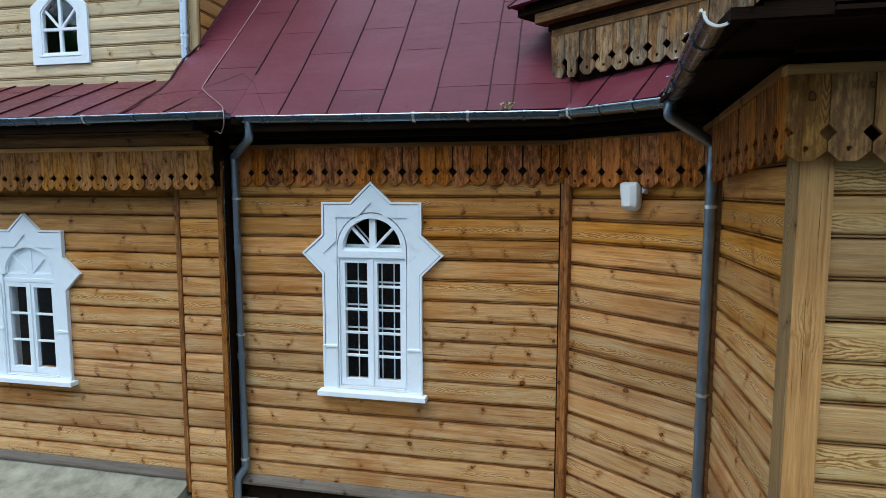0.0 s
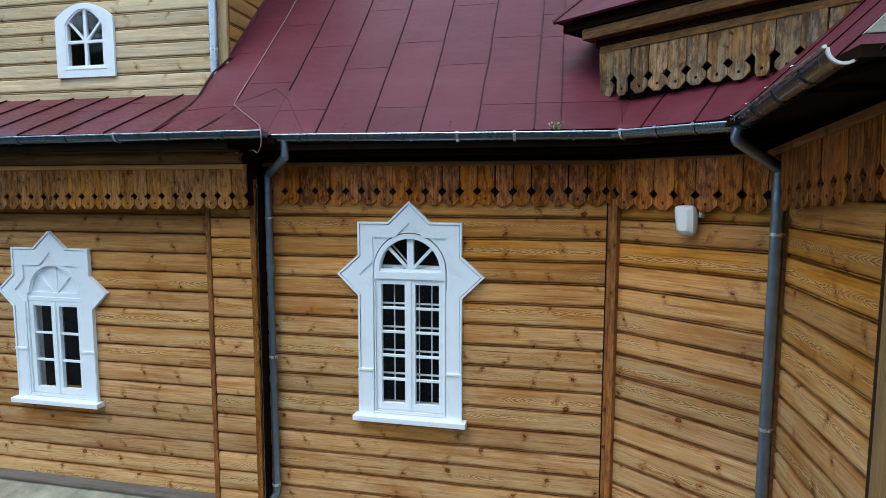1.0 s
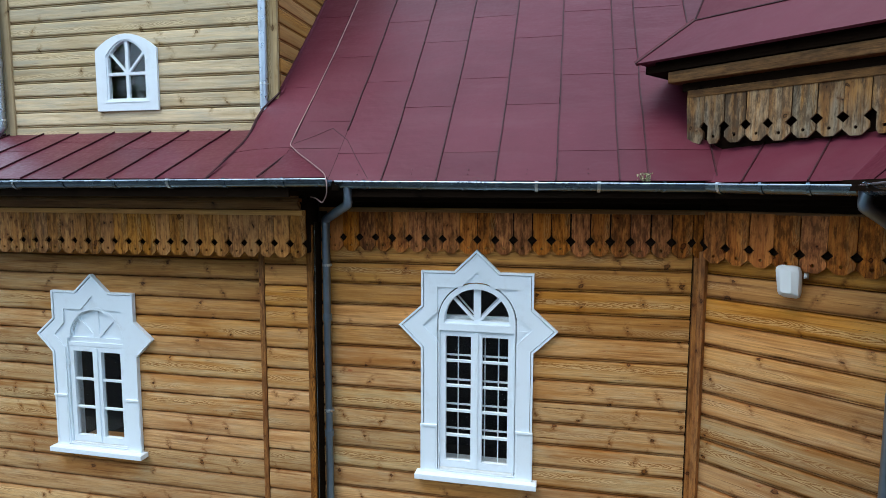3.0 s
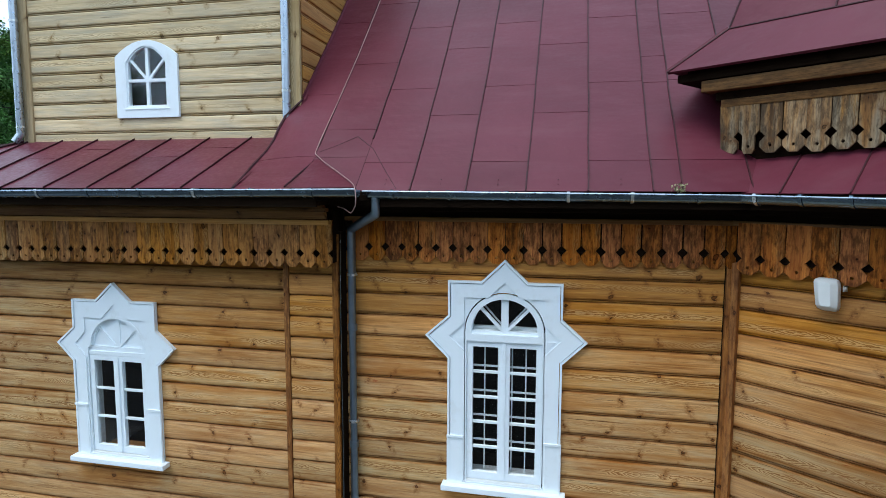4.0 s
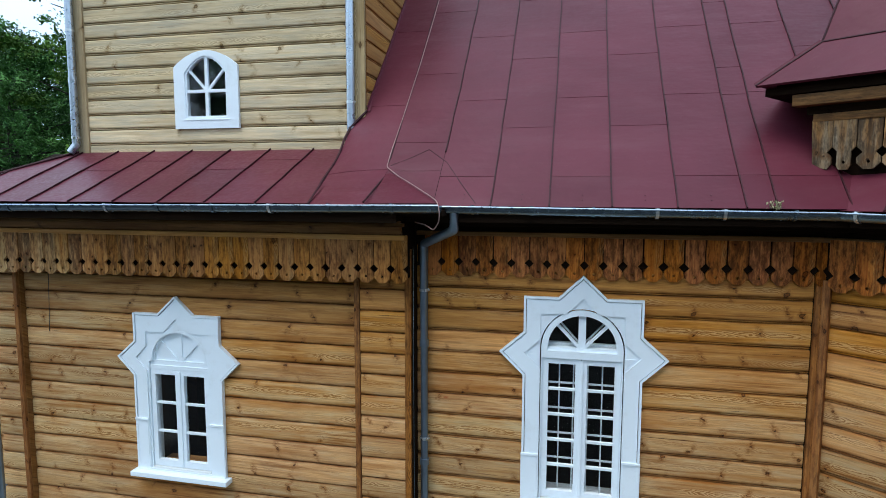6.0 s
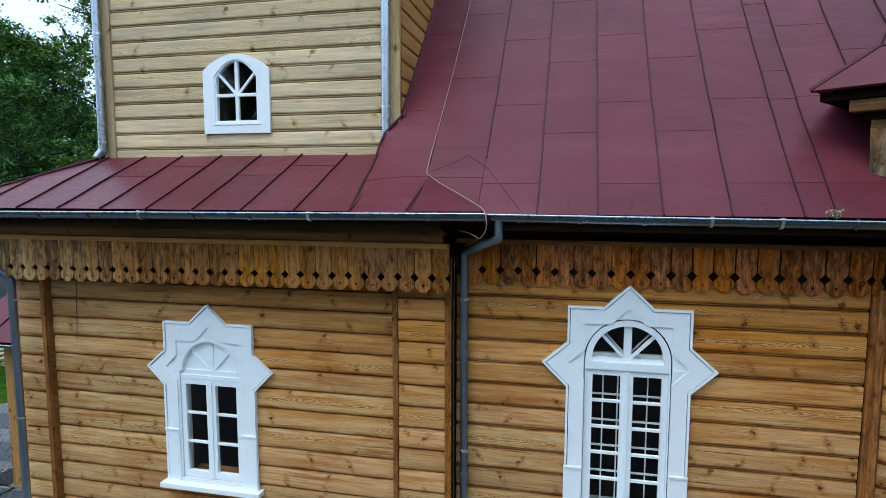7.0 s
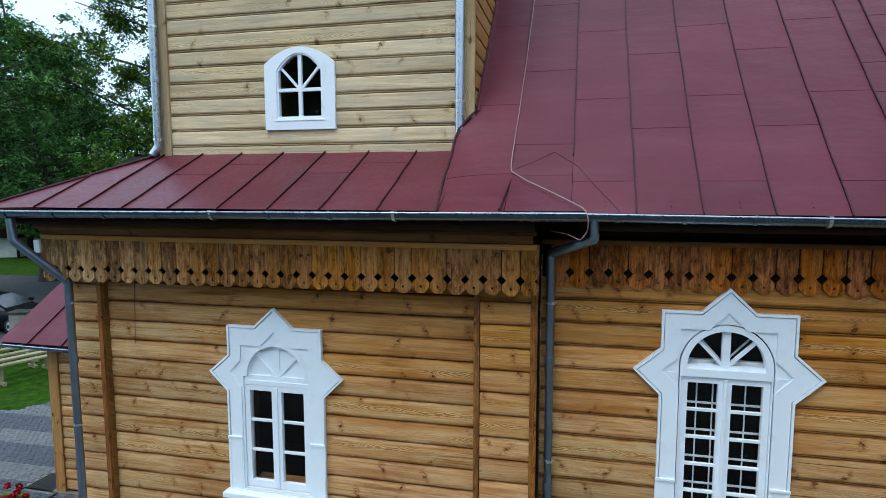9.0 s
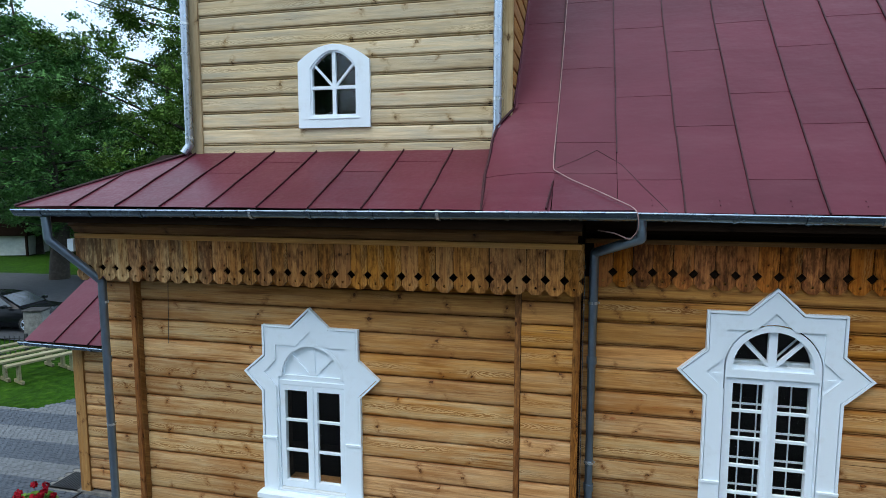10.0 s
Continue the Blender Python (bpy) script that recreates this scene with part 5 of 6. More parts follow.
def fence():
    f = root("fence", "low black iron picket fence by the parking", "fence", pose(-23.6, 11.25, -0.03, 0, 0, 8))
    f.scale = (1, 1, 0.64)
    part("top_rail", boxes((0, 6.6, -0.015, 0.015, 0.78, 0.81)), M_IRON, f)
    part("low_rail", boxes((0, 6.6, -0.015, 0.015, 0.12, 0.15)), M_IRON, f)
    for i in range(48):
        part("picket", tube([(0.07 + i * 0.137, 0, 0), (0.07 + i * 0.137, 0, 0.9)], 0.011, 6), M_IRON, f)
    for i in range(4):
        part("post", boxes((i * 2.18, i * 2.18 + 0.06, -0.03, 0.03, 0, 1.0)), M_IRON, f)


fence()


def loft(rings):
    bm = bmesh.new()
    vs = [[bm.verts.new(p) for p in r] for r in rings]
    n = len(vs[0])
    for a, b in zip(vs, vs[1:]):
        for i in range(n):
            bm.faces.new((a[i], a[(i + 1) % n], b[(i + 1) % n], b[i]))
    bm.faces.new(vs[0][::-1])
    bm.faces.new(vs[-1])
    bmesh.ops.recalc_face_normals(bm, faces=bm.faces[:])
    return bm


def slip(corners, lift):
    """A thin pane over four corners, lifted along its normal."""
    p = [Vector(q) for q in corners]
    n = (p[1] - p[0]).cross(p[2] - p[0]).normalized()
    return loft([[q + n * (lift - 0.012) for q in p], [q + n * lift for q in p]])


def car():
    c = root("car", "black parked car with silver spoked wheels", "car", pose(-20.70, 14.72, 0.0, 0, 0, 10))
    c.scale = (0.84, 0.84, 0.77)
    rows = ((-2.25, 0.66, 0.46, 0.86), (-2.12, 0.80, 0.30, 0.96), (-1.3, 0.88, 0.22, 0.98), (0.4, 0.89, 0.21, 0.96), (1.0, 0.88, 0.21, 0.93), (1.6, 0.85, 0.22, 0.86), (2.05, 0.76, 0.25, 0.74), (2.24, 0.60, 0.32, 0.60))
    part("body", loft([[(x, -w * 0.93, lo), (x, -w, lo + 0.14), (x, -w, hi - 0.20), (x, -w * 0.90, hi - 0.03), (x, -w * 0.6, hi), (x, w * 0.6, hi), (x, w * 0.90, hi - 0.03), (x, w, hi - 0.20), (x, w, lo + 0.14), (x, w * 0.93, lo)] for x, w, lo, hi in rows]), M_BLACK, c, "glossy black bodywork", True)
    cab = ((-2.02, 0.74, 0.93, 0.66, 0.98), (-1.55, 0.77, 0.95, 0.58, 1.33), (-0.9, 0.78, 0.95, 0.57, 1.43), (-0.1, 0.78, 0.95, 0.57, 1.43), (0.28, 0.78, 0.95, 0.58, 1.37), (1.02, 0.76, 0.90, 0.70, 0.95))
    part("roof", loft([[(x, -a, lo), (x, -b, hi - 0.03), (x, -b * 0.8, hi), (x, b * 0.8, hi), (x, b, hi - 0.03), (x, a, lo)] for x, a, lo, b, hi in cab]), M_BLACK, c, "", True)
    part("windscreen", slip([(1.00, -0.66, 0.97), (1.00, 0.66, 0.97), (0.32, 0.54, 1.36), (0.32, -0.54, 1.36)], 0.02), M_CARGLASS, c, "sloping windscreen that mirrors the sky")
    for s in (-1, 1):
        for x0, x1, x2, x3 in ((0.80, -0.28, -0.20, 0.22), (-0.36, -1.35, -1.05, -0.28)):
            q = [(x0, s * 0.775, 0.99), (x1, s * 0.785, 0.99), (x2, s * 0.605, 1.36), (x3, s * 0.605, 1.34)]
            part("side_window", slip(q if s > 0 else q[::-1], 0.012), M_CARGLASS, c)
        part("mirror", soft_box(0.62, 0.76, s * 0.98 - 0.09, s * 0.98 + 0.09, 0.96, 1.08, 0.03), M_BLACK, c)
        part("door_handle", soft_box(-0.25, -0.08, s * 0.885 - 0.012, s * 0.885 + 0.012, 0.79, 0.82, 0.006), M_CLAMP, c)
        part("headlight", soft_box(1.88, 2.12, s * 0.60 - 0.12, s * 0.60 + 0.12, 0.60, 0.69, 0.03), M_ZINC, c)
    for sx in (-1.4, 1.42):
        for sy in (-1, 1):
            wheel = part("wheel", tube([(sx, sy * 0.70, 0.31), (sx, sy * 0.895, 0.31)], 0.31, 24), M_RUBBER, c)
            rim = bmesh.new()
            tube([(sx, sy * 0.88, 0.31), (sx, sy * 0.91, 0.31)], 0.06, 12, bm=rim)
            ring = [(sx + 0.215 * math.cos(a), sy * 0.90, 0.31 + 0.215 * math.sin(a)) for a in [i * math.pi / 12 for i in range(25)]]
            tube(ring, 0.02, 6, bm=rim)
            for i in range(5):
                a = i * math.pi * 0.4
                tube([(sx, sy * 0.905, 0.31), (sx + 0.21 * math.cos(a), sy * 0.905, 0.31 + 0.21 * math.sin(a))], 0.028, 6, bm=rim)
            part("rim", rim, M_PIPE_NEW, wheel, "silver spoked rim")


M_CARGLASS = paint("dark_tinted_glass", (0.02, 0.025, 0.03), 0.08, (0.05, 0.05, 0.06), 0.1, 1.0)
car()
bin_base = root("waste_bin", "grey concrete litter bin beside the car", "bin", pose(-18.8, 14.0, 0.0, 0, 0, 20))
part("body", soft_box(-0.25, 0.25, -0.22, 0.22, 0.0, 0.74, 0.02), M_CONCRETE, bin_base)
part("lid", soft_box(-0.28, 0.28, -0.25, 0.25, 0.742, 0.80, 0.02), M_RUBBER, bin_base, "dark lid")

# a plain house beyond the trees
house = root("house", "pale rendered house far behind the trees", "house", pose(-52, 40, 0, 0, 0, 40))
part("wall", boxes((0, 12, 0, 8, 0, 3.4)), M_PLASTIC, house)
bm = bmesh.new()
v = [bm.verts.new(p) for p in ((-0.5, -0.6, 3.3), (12.5, -0.6, 3.3), (12.5, 8.6, 3.3), (-0.5, 8.6, 3.3), (-0.5, 4, 6.2), (12.5, 4, 6.2))]
for f in ((0, 1, 5, 4), (2, 3, 4, 5), (0, 4, 3), (1, 2, 5), (3, 2, 1, 0)):
    bm.faces.new([v[i] for i in f])
part("roof", bm, M_SOFFIT, house)
for i in range(4):
    part("window", boxes((1.2 + i * 2.8, 2.4 + i * 2.8, -0.03, 0.0, 1.0, 2.3)), M_CARGLASS, house)
slab("hedge_wall", "dark timber fence along the lane", "fence", M_SOFFIT, (-60, -27, 35.6, 35.75, 0.0, 1.1))

shed = root("shed", "pale rendered shed with a deep dark roof under the trees", "shed", pose(-39.6, 29.4, 0, 0, 0, 20))
part("wall", boxes((0, 2.3, 0, 2.5, 0, 1.5)), M_RENDER, shed)
part("roof", soft_box(-2.5, 2.6, -0.5, 3.0, 1.25, 2.5, 0.05), M_SOFFIT, shed)
for sx in (-2.3, 2.45):
    part("post", boxes((sx - 0.06, sx + 0.06, -0.4, -0.28, 0, 1.3)), M_SOFFIT, shed)

# ---- trees ----
def limb(bm, a, b, r0, r1, rng, sides=8):
    a, b = Vector(a), Vector(b)
    mid = a.lerp(b, 0.5) + Vector((rng.uniform(-1, 1), rng.uniform(-1, 1), 0)) * (b - a).length * 0.06
    pts = [a, a.lerp(mid, 0.5), mid, mid.lerp(b, 0.5), b]
    rings = []
    t = (b - a).normalized()
    s = t.cross(Vector((0.3, 1, 0.1))).normalized()
    o = t.cross(s)
    for i, p in enumerate(pts):
        r = r0 + (r1 - r0) * i / 4
        rings.append([bm.verts.new(p + (s * math.cos(q) + o * math.sin(q)) * r) for q in [2 * math.pi * k / sides for k in range(sides)]])
    for x, y in zip(rings, rings[1:]):
        for i in range(sides):
            bm.faces.new((x[i], x[(i + 1) % sides], y[(i + 1) % sides], y[i]))
    return pts


def tree_meshes(seed, height, spread, trunk, leaves, size, base):
    """Trunk with limbs, and a crown of single leaves in clumps along the twigs."""
    rng = random.Random(seed)
    wood = bmesh.new()
    limb(wood, (0, 0, -0.2), (rng.uniform(-0.3, 0.3), rng.uniform(-0.3, 0.3), height * 0.5), trunk, trunk * 0.55, rng, 12)
    limb(wood, (0, 0, height * 0.48), (rng.uniform(-0.5, 0.5), rng.uniform(-0.5, 0.5), height * 0.93), trunk * 0.55, 0.05, rng)
    tips = []
    n = 44
    for i in range(n):
        f = base + (0.97 - base) * (i + rng.random()) / n
        a = i * 2.399 + rng.uniform(-0.4, 0.4)
        prof = math.sin(math.pi * min(1, max(0.06, (f - base * 0.75) / (1.03 - base * 0.75))) ** 0.75)
        reach = spread * prof * rng.uniform(0.65, 1.15)
        s = Vector((0, 0, height * f * 0.9))
        e = s + Vector((math.cos(a) * reach, math.sin(a) * reach, reach * rng.uniform(0.05, 0.5)))
        limb(wood, s, e, trunk * 0.2 * (1.15 - f), 0.02, rng, 6)
        for k in range(7):
            g = s.lerp(e, rng.uniform(0.35, 1.0)) + Vector((rng.gauss(0, 1), rng.gauss(0, 1), rng.gauss(0, 0.6))) * spread * 0.13
            tips.append((g, spread * rng.uniform(0.045, 0.115)))
    per = max(1, leaves // (len(tips) * 11))
    verts, faces = [], []
    for g, r in tips:
        for _ in range(int(per * rng.uniform(0.5, 1.5))):
            # a spray of leaves that hang much alike
            c = g + Vector((rng.gauss(0, 1), rng.gauss(0, 1), rng.gauss(0, 0.5))) * r * 0.6
            lie = Euler((rng.uniform(-0.7, 0.7), rng.uniform(-0.7, 0.7), rng.uniform(0, 6.28))).to_matrix()
            wide = size * rng.uniform(1.6, 3.4)
            for _ in range(11):
                p = c + lie @ Vector((rng.gauss(0, 1) * wide, rng.gauss(0, 0.7) * wide, rng.gauss(0, 0.25) * wide - 0.3 * wide))
                e = lie @ Euler((rng.uniform(-0.5, 0.5), rng.uniform(-0.2, 0.8), rng.uniform(0, 6.28))).to_matrix()
                s = size * rng.uniform(0.6, 1.3)
                i = len(verts)
                verts += [p + e @ Vector(q) * s for q in ((-1, 0, 0), (-0.1, -0.6, 0.12), (1, 0, -0.1), (-0.1, 0.6, 0.12))]
                faces.append((i, i + 1, i + 2, i + 3))
    crown = bpy.data.meshes.new("crown")
    crown.from_pydata(verts, [], faces)
    return link_mesh("trunk", wood, M_BARK, True), crown


def plant(kind, x, y, turn, size, label):
    trunk, crown = kind
    t = root("tree", label, "tree", pose(x, y, -0.05, 0, 0, turn), group="trees behind the church")
    t.scale = (size, size, size)
    for name, me in (("trunk", trunk), ("crown", crown)):
        o = new(name, me)
        o.parent = t
    return t


MAPLE = tree_meshes(3, 17.0, 4.2, 0.38, 33000, 0.105, 0.12)
LIME = tree_meshes(8, 18.0, 4.8, 0.42, 35000, 0.108, 0.12)
GREAT = tree_meshes(5, 21.0, 7.2, 0.55, 130000, 0.075, 0.16)
OLD = tree_meshes(12, 14.0, 4.6, 0.62, 50000, 0.070, 0.22)
BELT = tree_meshes(15, 17.5, 5.4, 0.42, 26000, 0.23, 0.02)
for kind, leaf in ((MAPLE, M_LEAF), (LIME, M_LEAF), (GREAT, M_LEAF2), (OLD, M_LEAF), (BELT, M_LEAF)):
    kind[1].materials.append(leaf)
DARK = "dark green broadleaf tree"
for kind, tx, ty, tr, sc, lb in (
        (LIME, -37.9, 31.3, 20, 0.95, "tall dark green broadleaf tree"), (MAPLE, -35.2, 31.0, 100, 0.86, DARK), (LIME, -36.0, 33.2, 200, 0.85, DARK), 
        (OLD, -27.4, 22.9, 140, 0.74, "old tree with a thick dark trunk"),
        (MAPLE, -32.2, 31.3, 20, 0.64, "smaller dark green broadleaf tree"), (MAPLE, -33.0, 34.3, 170, 0.60, "smaller dark green broadleaf tree"), (LIME, -30.4, 35.5, 290, 0.84, "tall dark green broadleaf tree"),
        # the OLD tree here stands outside the view, added to shade the lawn
        (OLD, -26.6, 17.8, 70, 1.0, DARK), (GREAT, -21.8, 27.2, 60, 1.06, "great tree with bright green crown"), (BELT, -46.0, 41.0, 40, 0.50, DARK), (BELT, -53.0, 35.0, 150, 0.6, DARK),
        (BELT, -36.0, 43.0, 10, 0.45, DARK), (BELT, -28.0, 42.0, 80, 0.45, DARK), (BELT, -55.0, 46.0, 220, 0.6, DARK), (BELT, -43.0, 50.0, 300, 0.5, DARK),
        (BELT, -18.0, 38.0, 190, 0.55, DARK), (OLD, -40.5, 36.0, 30, 0.7, "smaller dark green broadleaf tree"),
        # unseen belt across the yard: mirrored in panes, placed to block low sky light
        (BELT, -34.0, -22.0, 0, 0.95, DARK), (BELT, -24.0, -27.0, 50, 1.00, DARK), (BELT, -14.0, -28.0, 120, 0.95, DARK), (BELT, -5.0, -29.0, 170, 1.00, DARK), (BELT, 4.0, -28.0, 230, 0.95, DARK),
        (BELT, 13.0, -27.0, 280, 0.95, DARK), (BELT, 22.0, -24.0, 330, 0.95, DARK), (BELT, 30.0, -12.0, 90, 0.95, DARK)):
    plant(kind, tx, ty, tr, sc, lb)

# ---- pieces: siding boards ----
BOARDS = {}


def board_mesh(length, pitch, material, bead):
    key = (round(length, 3), pitch, material.name)
    if key in BOARDS:
        return BOARDS[key]
    p = pitch
    if bead:
        prof = [(0.022, 0), (0.012, 0.004), (-0.005, 0.006), (-0.007, 0.014), (0.005, 0.016), (0.005, 0.021), (-0.013, 0.024), (-0.0165, 0.034), (-0.0175, p * 0.5), (-0.017, p - 0.018), (-0.013, p - 0.007), (0.012, p - 0.003), (0.022, p)]
    else:
        prof = [(0.022, 0), (0.010, 0.006), (-0.005, 0.009), (-0.010, 0.012), (-0.016, 0.022), (-0.019, p * 0.4), (-0.018, p * 0.75), (-0.014, p - 0.016), (-0.008, p - 0.005), (0.001, p - 0.001), (0.022, p)]
    bm = bmesh.new()
    r0 = [bm.verts.new((0, y, z)) for y, z in prof]
    r1 = [bm.verts.new((length, y, z)) for y, z in prof]
    for i in range(len(prof) - 1):
        bm.faces.new((r0[i], r1[i], r1[i + 1], r0[i + 1]))
    bm.faces.new(r0)
    bm.faces.new(r1[::-1])
    bmesh.ops.recalc_face_normals(bm, faces=bm.faces[:])
    BOARDS[key] = link_mesh("board", bm, material)
    return BOARDS[key]


def clad(parent, x0, x1, z0, z1, level, pitch, material, gap=None, seed=1, bead=True, dy=0.0):
    """Boards up a wall in its own frame; gap: rows of middle, half width, z0, z1 that a window surround covers."""
    rng = random.Random(seed)
    k = math.floor((z0 - level) / pitch)
    z = level + k * pitch
    while z < z1:
        spans = [(x0, x1)]
        for g in gap or ():
            if min(z + pitch, g[3]) - max(z, g[2]) > 0.05:
                spans = [(x0, g[0] - g[1]), (g[0] + g[1], x1)]
        for a, b in spans:
            ob = new("board", board_mesh(b - a, pitch, material, bead))
            ob.parent = parent
            ob.matrix_local = pose(a, dy + rng.uniform(-0.0025, 0.0025), z + rng.uniform(-0.0015, 0.0015), rng.uniform(-0.5, 0.5), rng.uniform(-0.03, 0.03), 0)
        z += pitch


clad(wall_1, 0.395, 4.26, 0.42, 3.76, LEVEL, COURSE, M_SIDING, [(W1X + 8.2, 0.44, W1Z + 0.08, W1Z + 1.60)], 11, False)
clad(wall_2, 0.02, 3.34, 0.42, 3.76, LEVEL, COURSE, M_SIDING, [(W2X + 3.4, 0.44, W2Z + 0.08, W2Z + 1.80)], 12)
clad(wall_3, 0.02, 1.36, 0.42, 3.76, LEVEL, COURSE, M_SIDING, None, 13)
clad(wall_4, 0.04, 1.50, 0.42, 3.76, LEVEL, COURSE, M_SIDING, None, 14)
clad(wall_5, 0.115, 3.1, 0.42, 3.85, LEVEL + 0.05, COURSE, M_SIDING_PALE, None, 15)
clad(pilaster_a, 0.04, 0.48, 0.22, 3.70, LEVEL - 0.02, COURSE, M_SIDING, None, 16, False)
clad(pilaster_b, 0.02, 0.325, 0.22, 3.70, LEVEL - 0.02, COURSE, M_SIDING, None, 17, False)
clad(tower_front, 0.125, 3.343, 4.62, 8.4, 6.118, 0.1675, M_TOWER, [(TWX + 7.573, 0.34, TWZ + 0.05, TWZ + 0.66), (TWX + 7.573, 0.13, TWZ + 0.68, TWZ + 0.78)], 18)
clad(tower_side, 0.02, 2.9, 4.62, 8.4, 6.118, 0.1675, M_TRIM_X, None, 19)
clad(porch, 0.10, 2.0, 0.05, 2.1, 0.05, 0.155, M_SIDING, None, 20, False)

part("board", soft_box(TWX + 7.573 - 0.135, TWX + 7.573 + 0.135, -0.016, 0.02, TWZ + 0.768, TWZ + 0.846, 0.004), M_TOWER, tower_front)

# ---- pieces: roofing sheets ----
def sheets(parent, at, edges, joints, top, rib_h=0.015, ribs=True, na=4, starts={}, wave=0.009):
    """Columns of sheets between the seams at edges; joints(i): where the column's sheets lap."""
    for i, (a, b) in enumerate(zip(edges, edges[1:])):
        cuts = [0.0, *[c for c in joints(i) if 0.05 < c < top - 0.05], top]
        for u, e in zip(cuts, cuts[1:]):
            part("sheet", sheet_piece(at, a + 0.002, b - 0.002, u, e, na, max(2, int((e - u) / 0.14))), [M_ROOF, M_SEAM], parent, smooth=True)
        if ribs and i:
            part("seam", seam(at, a, starts.get(i, 0.0), top, max(6, int(top / 0.15)), h=rib_h, wave=wave), M_SEAM, parent)


def stagger(i):
    return [(0.265 if i % 2 else 0.735) + 0.775 * k for k in range(5)]


MAIN = [-3.646, -3.135, -2.645, -2.165, -1.675, -1.185, -0.695, -0.475, 0.02, 0.5, 1.0]
sheets(roof_1, on_main, MAIN, lambda i: [0.32, 0.60, 1.37, 2.19, 2.95] if i == 0 else ([0.27, 1.02, 1.31, 2.1, 2.9] if i == 6 else stagger(i)), 3.8, starts={1: 0.50})
FOLD = ((4.90, -4.165, 0.0), (5.55, -4.24, 0.0), (5.68, -4.236, 0.022), (5.82, -4.235, 0.08), (5.92, -4.232, 0.165), (5.98, -4.214, 0.212), (6.05, -4.170, 0.310), (6.10, -4.06, 0.41), (9.9, -4.06, 0.41))


def fold_edge(y):
    """The steep slope's free edge: its x, and its height over the low roof."""
    for (y0, x0, h0), (y1, x1, h1) in zip(FOLD, FOLD[1:]):
        if y <= y1:
            w = (y - y0) / (y1 - y0)
            return x0 + (x1 - x0) * w, h0 + (h1 - h0) * w
    return FOLD[-1][1:]


def on_fold(s, u):
    """The sheet between the free edge (s = 0) and the lightning wire (s = 1)."""
    y = LOW + u
    xl, lift = fold_edge(y)
    x = xl + s * (-3.64 - xl)
    z = on_flare(x, u)[2]
    zl = min(low_height(y) + lift, z) if y < 6.10 else z
    return (x, y, z + (zl - z) * max(0, 1 - s) ** 2.5 + 0.004)


sheets(roof_1, on_fold, [0.0, 1.0], lambda i: [0.56, 1.26, 2.2, 3.1], 4.0, na=6)
part("seam", seam(lambda a, u: over(a, LOW + u, 0.002), -3.646, 0.56, 4.0, 30, w=0.008, h=0.009), M_SEAM, roof_1)
part("seam", tube([over(-3.64, 5.46, 0.01), (-3.655, 5.2, low_height(5.2) + 0.016), (-3.671, 4.90, low_height(4.90) + 0.016)], 0.009, 6), M_SEAM, roof_1)
part("seam", tube([Vector(on_fold(0.0, 0.1 * j)) + Vector((-0.004, 0, 0.010)) for j in range(13)], 0.013, 6), M_SEAM, roof_1)
# flashing turned up against the upper storey
bm = bmesh.new()
rows = []
for j in range(20):
    x, y, z = on_fold(0.0, 1.2 + 0.13 * j)
    rows.append([bm.verts.new((x + dx, y, z + dz)) for dx, dz in ((-0.005, 0.05), (0.003, 0.049), (0.008, 0.012), (0.03, 0.009))])
for r0, r1 in zip(rows, rows[1:]):
    for a in range(3):
        bm.faces.new((r0[a], r0[a + 1], r1[a + 1], r1[a]))
part("flashing", bm, M_ROOF, roof_1)
# the low roof's end, cut off along the lightning wire
bm = bmesh.new()
tri = [Vector((-3.63, 4.90, low_height(4.90) + 0.006)), Vector((-3.03, 4.895, low_height(4.90) + 0.012)), Vector((-3.64, 5.475, low_height(5.475) + 0.03))]
v = [bm.verts.new(p) for p in tri] + [bm.verts.new(p - Vector((0, 0, 0.03))) for p in tri]
bm.faces.new(v[:3])
for a, b in ((0, 1), (1, 2), (2, 0)):
    f = bm.faces.new((v[a], v[b], v[b + 3], v[a + 3]))
    f.material_index = 1
bmesh.ops.recalc_face_normals(bm, faces=bm.faces[:])
part("sheet", bm, [M_ROOF, M_SEAM], roof_1)
# a mended corner
for line in ([(-3.62, 5.50), (-3.45, 5.575), (-3.295, 5.658)], [(-3.295, 5.658), (-3.10, 5.53), (-2.93, 5.33), (-2.767, 5.145)]):
    part("seam", tube([over(x, y, 0.002) for x, y in line], 0.003, 6), M_SEAM, roof_1)
LOWS = [-7.53, -7.06, -6.59, -6.10, -5.63, -5.155, -4.655, -4.16]
part("seam", seam(on_low, -8.02, 0.0, 0.72, 8, h=0.017, wave=0.012), M_SEAM, roof_5)
part("seam", seam(on_low, -7.53, 0.0, 1.24, 9, h=0.017, wave=0.014), M_SEAM, roof_5)
sheets(roof_5, on_low, LOWS, lambda i: [0.62 + 0.2 * ((i * 0.37) % 1)] if i % 3 == 1 else ([0.93] if i % 3 == 2 else []), 1.24, 0.017, wave=0.014)
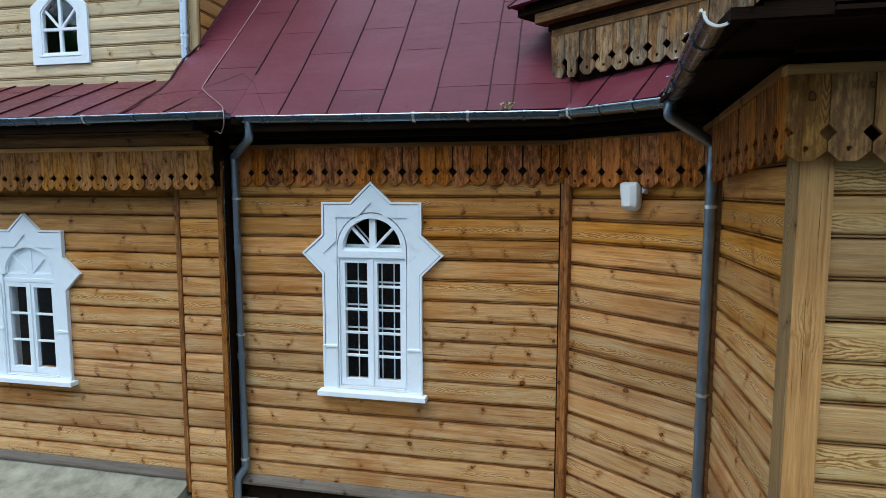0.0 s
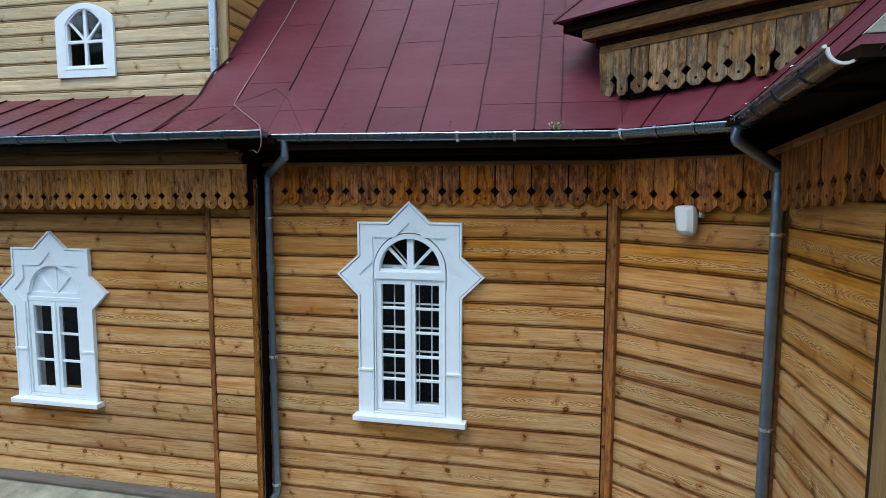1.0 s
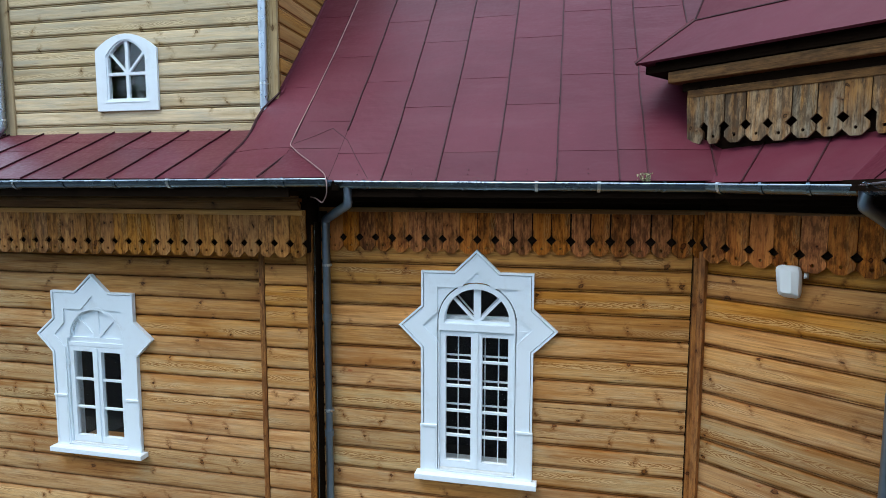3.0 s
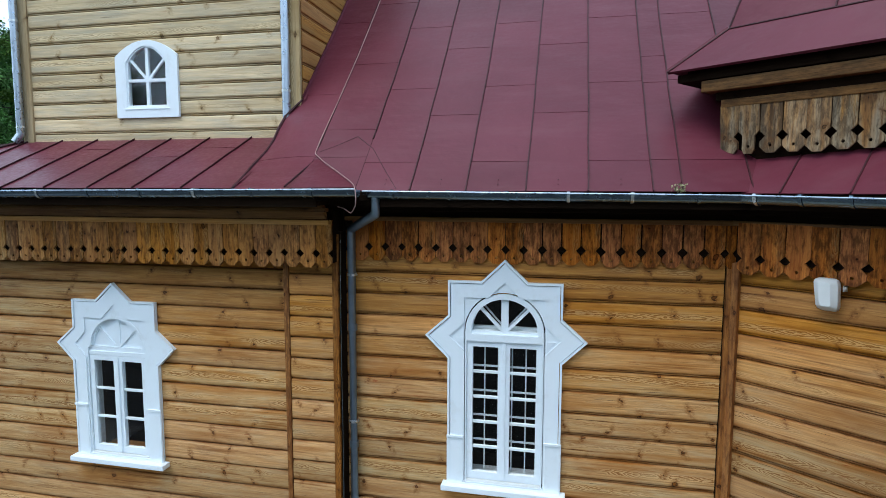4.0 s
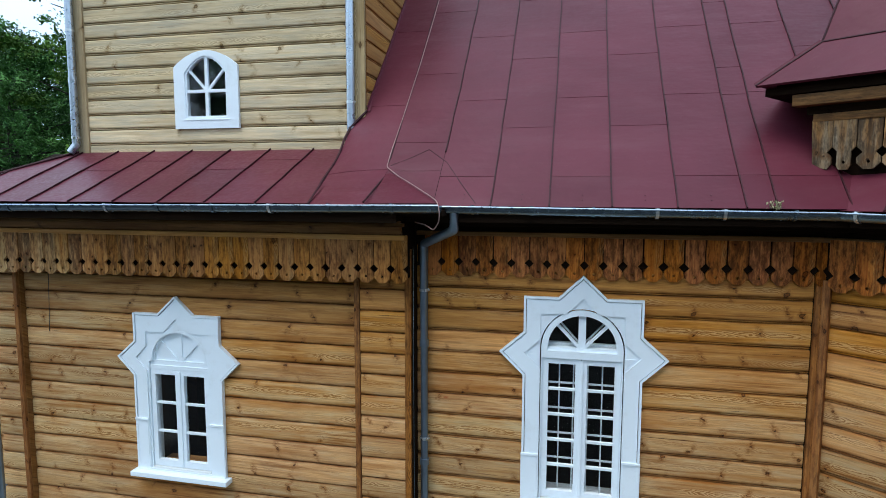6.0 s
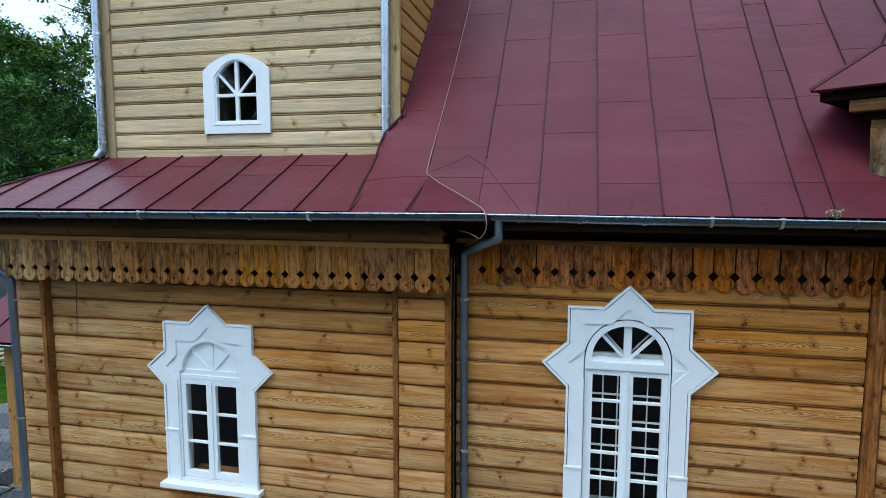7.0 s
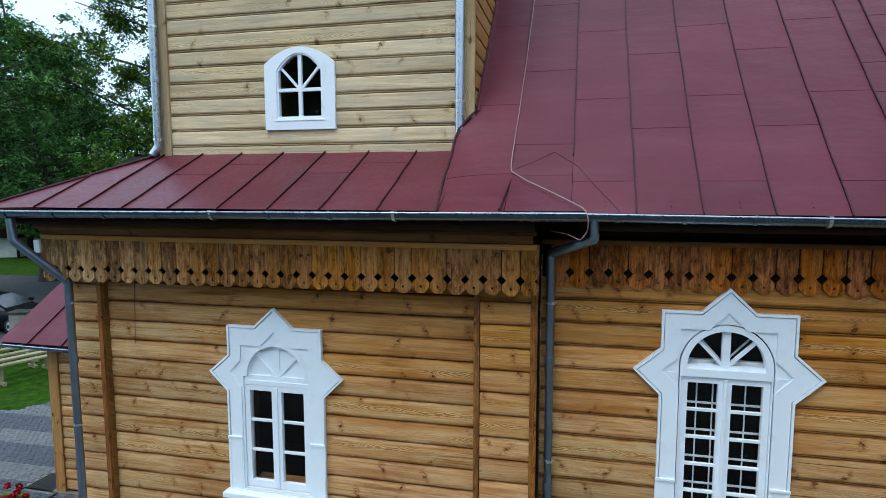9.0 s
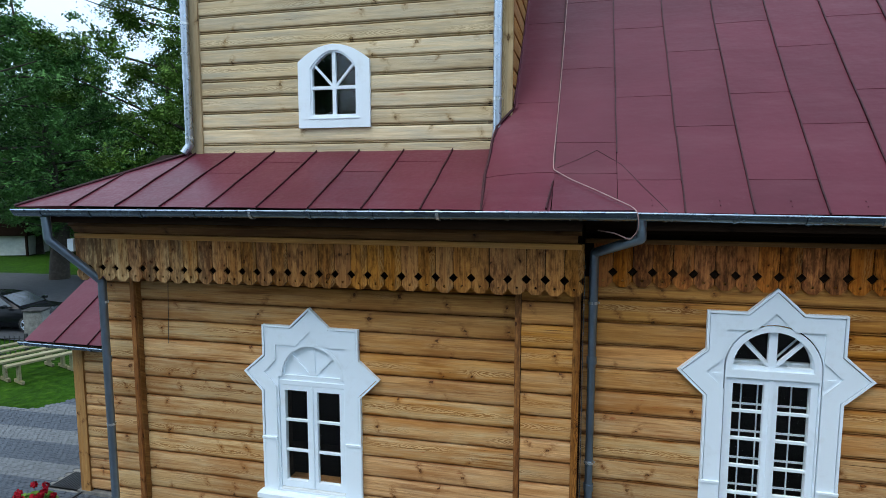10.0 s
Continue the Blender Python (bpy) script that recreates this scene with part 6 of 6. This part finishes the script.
# the hipped corner of the low roof
bm = bmesh.new()
pts = [(-8.66, 4.90, EAVE + 0.012), (-8.02, 4.90, EAVE + 0.024), (-8.02, 5.60, EAVE + 0.338), (-7.56, 6.14, EAVE + 0.58)]
bm.faces.new([bm.verts.new(p) for p in (pts[0], pts[1], pts[2])])
bm.faces.new([bm.verts.new(p) for p in (pts[1], on_low(-7.535, 0.0), on_low(-7.535, 1.25), pts[2])])
bm.faces.new([bm.verts.new(p) for p in ((-8.66, 4.90, EAVE + 0.01), pts[2], pts[3], (-7.56, 9.3, EAVE + 0.2), (-8.66, 9.3, EAVE - 0.4))])
part("sheet", bm, M_ROOF, roof_5)
part("hip_seam", tube([(-8.66, 4.90, EAVE + 0.02), (-8.02, 5.60, EAVE + 0.345), (-7.56, 6.12, EAVE + 0.585)], 0.014, 8), M_SEAM, roof_5)
# a row of fixings near the eave
for i in range(5):
    x = -2.88 + i * 0.487
    for dx in (-0.018, 0.018):
        part("rivet", lathe([(0.006, 0), (0.004, 0.004)], 6), M_SEAM, roof_1).location = Vector(over(x, 5.205 + dx * 1.1, 0.006))
sheets(roof_2, on_bay, [-0.1, 0.24, 0.68, 1.05], lambda i: [0.9], 1.9)
sheets(roof_3, on_wing, [-0.3, 0.2, 0.75, 1.3, 1.93], lambda i: [0.8, 1.6], 2.2)
sheets(porch_roof, lambda a, u: (a, 6.72 + u, porch_height(u)), [-10.80, -10.30, -9.75, -9.2, -8.65, -8.1], lambda i: [], 2.55, 0.02)

# ---- pieces: pavers of the yard, too small to pick apart ----
verts, faces = [], []
rng = random.Random(21)
for j in range(128):
    for i in range(80):
        x, y = -16.4 + i * 0.105 + (0.0525 if j % 2 else 0), 3.0 + j * 0.067
        if x > -8.7 or (x > -10.9 and y > 6.95) or y > 9.36 + 4.0 * max(0.0, x + 13.9) ** 2:
            continue
        z, n = rng.uniform(-0.002, 0.003), len(verts)
        w, d = 0.0505, 0.0315
        verts += [(x - w, y - d, -0.012), (x + w, y - d, -0.012), (x + w, y + d, -0.012), (x - w, y + d, -0.012),
                  (x - w + 0.004, y - d + 0.004, z), (x + w - 0.004, y - d + 0.004, z), (x + w - 0.004, y + d - 0.004, z), (x - w + 0.004, y + d - 0.004, z)]
        faces += [tuple(n + q for q in f) for f in ((4, 5, 6, 7), (0, 1, 5, 4), (1, 2, 6, 5), (2, 3, 7, 6), (3, 0, 4, 7))]
me = bpy.data.meshes.new("pavers")
me.from_pydata(verts, [], faces)
me.materials.append(M_PAVER)
tagged(new("pavers", me), "small grey concrete pavers in light and dark bands", "pavers", kind="stuff")
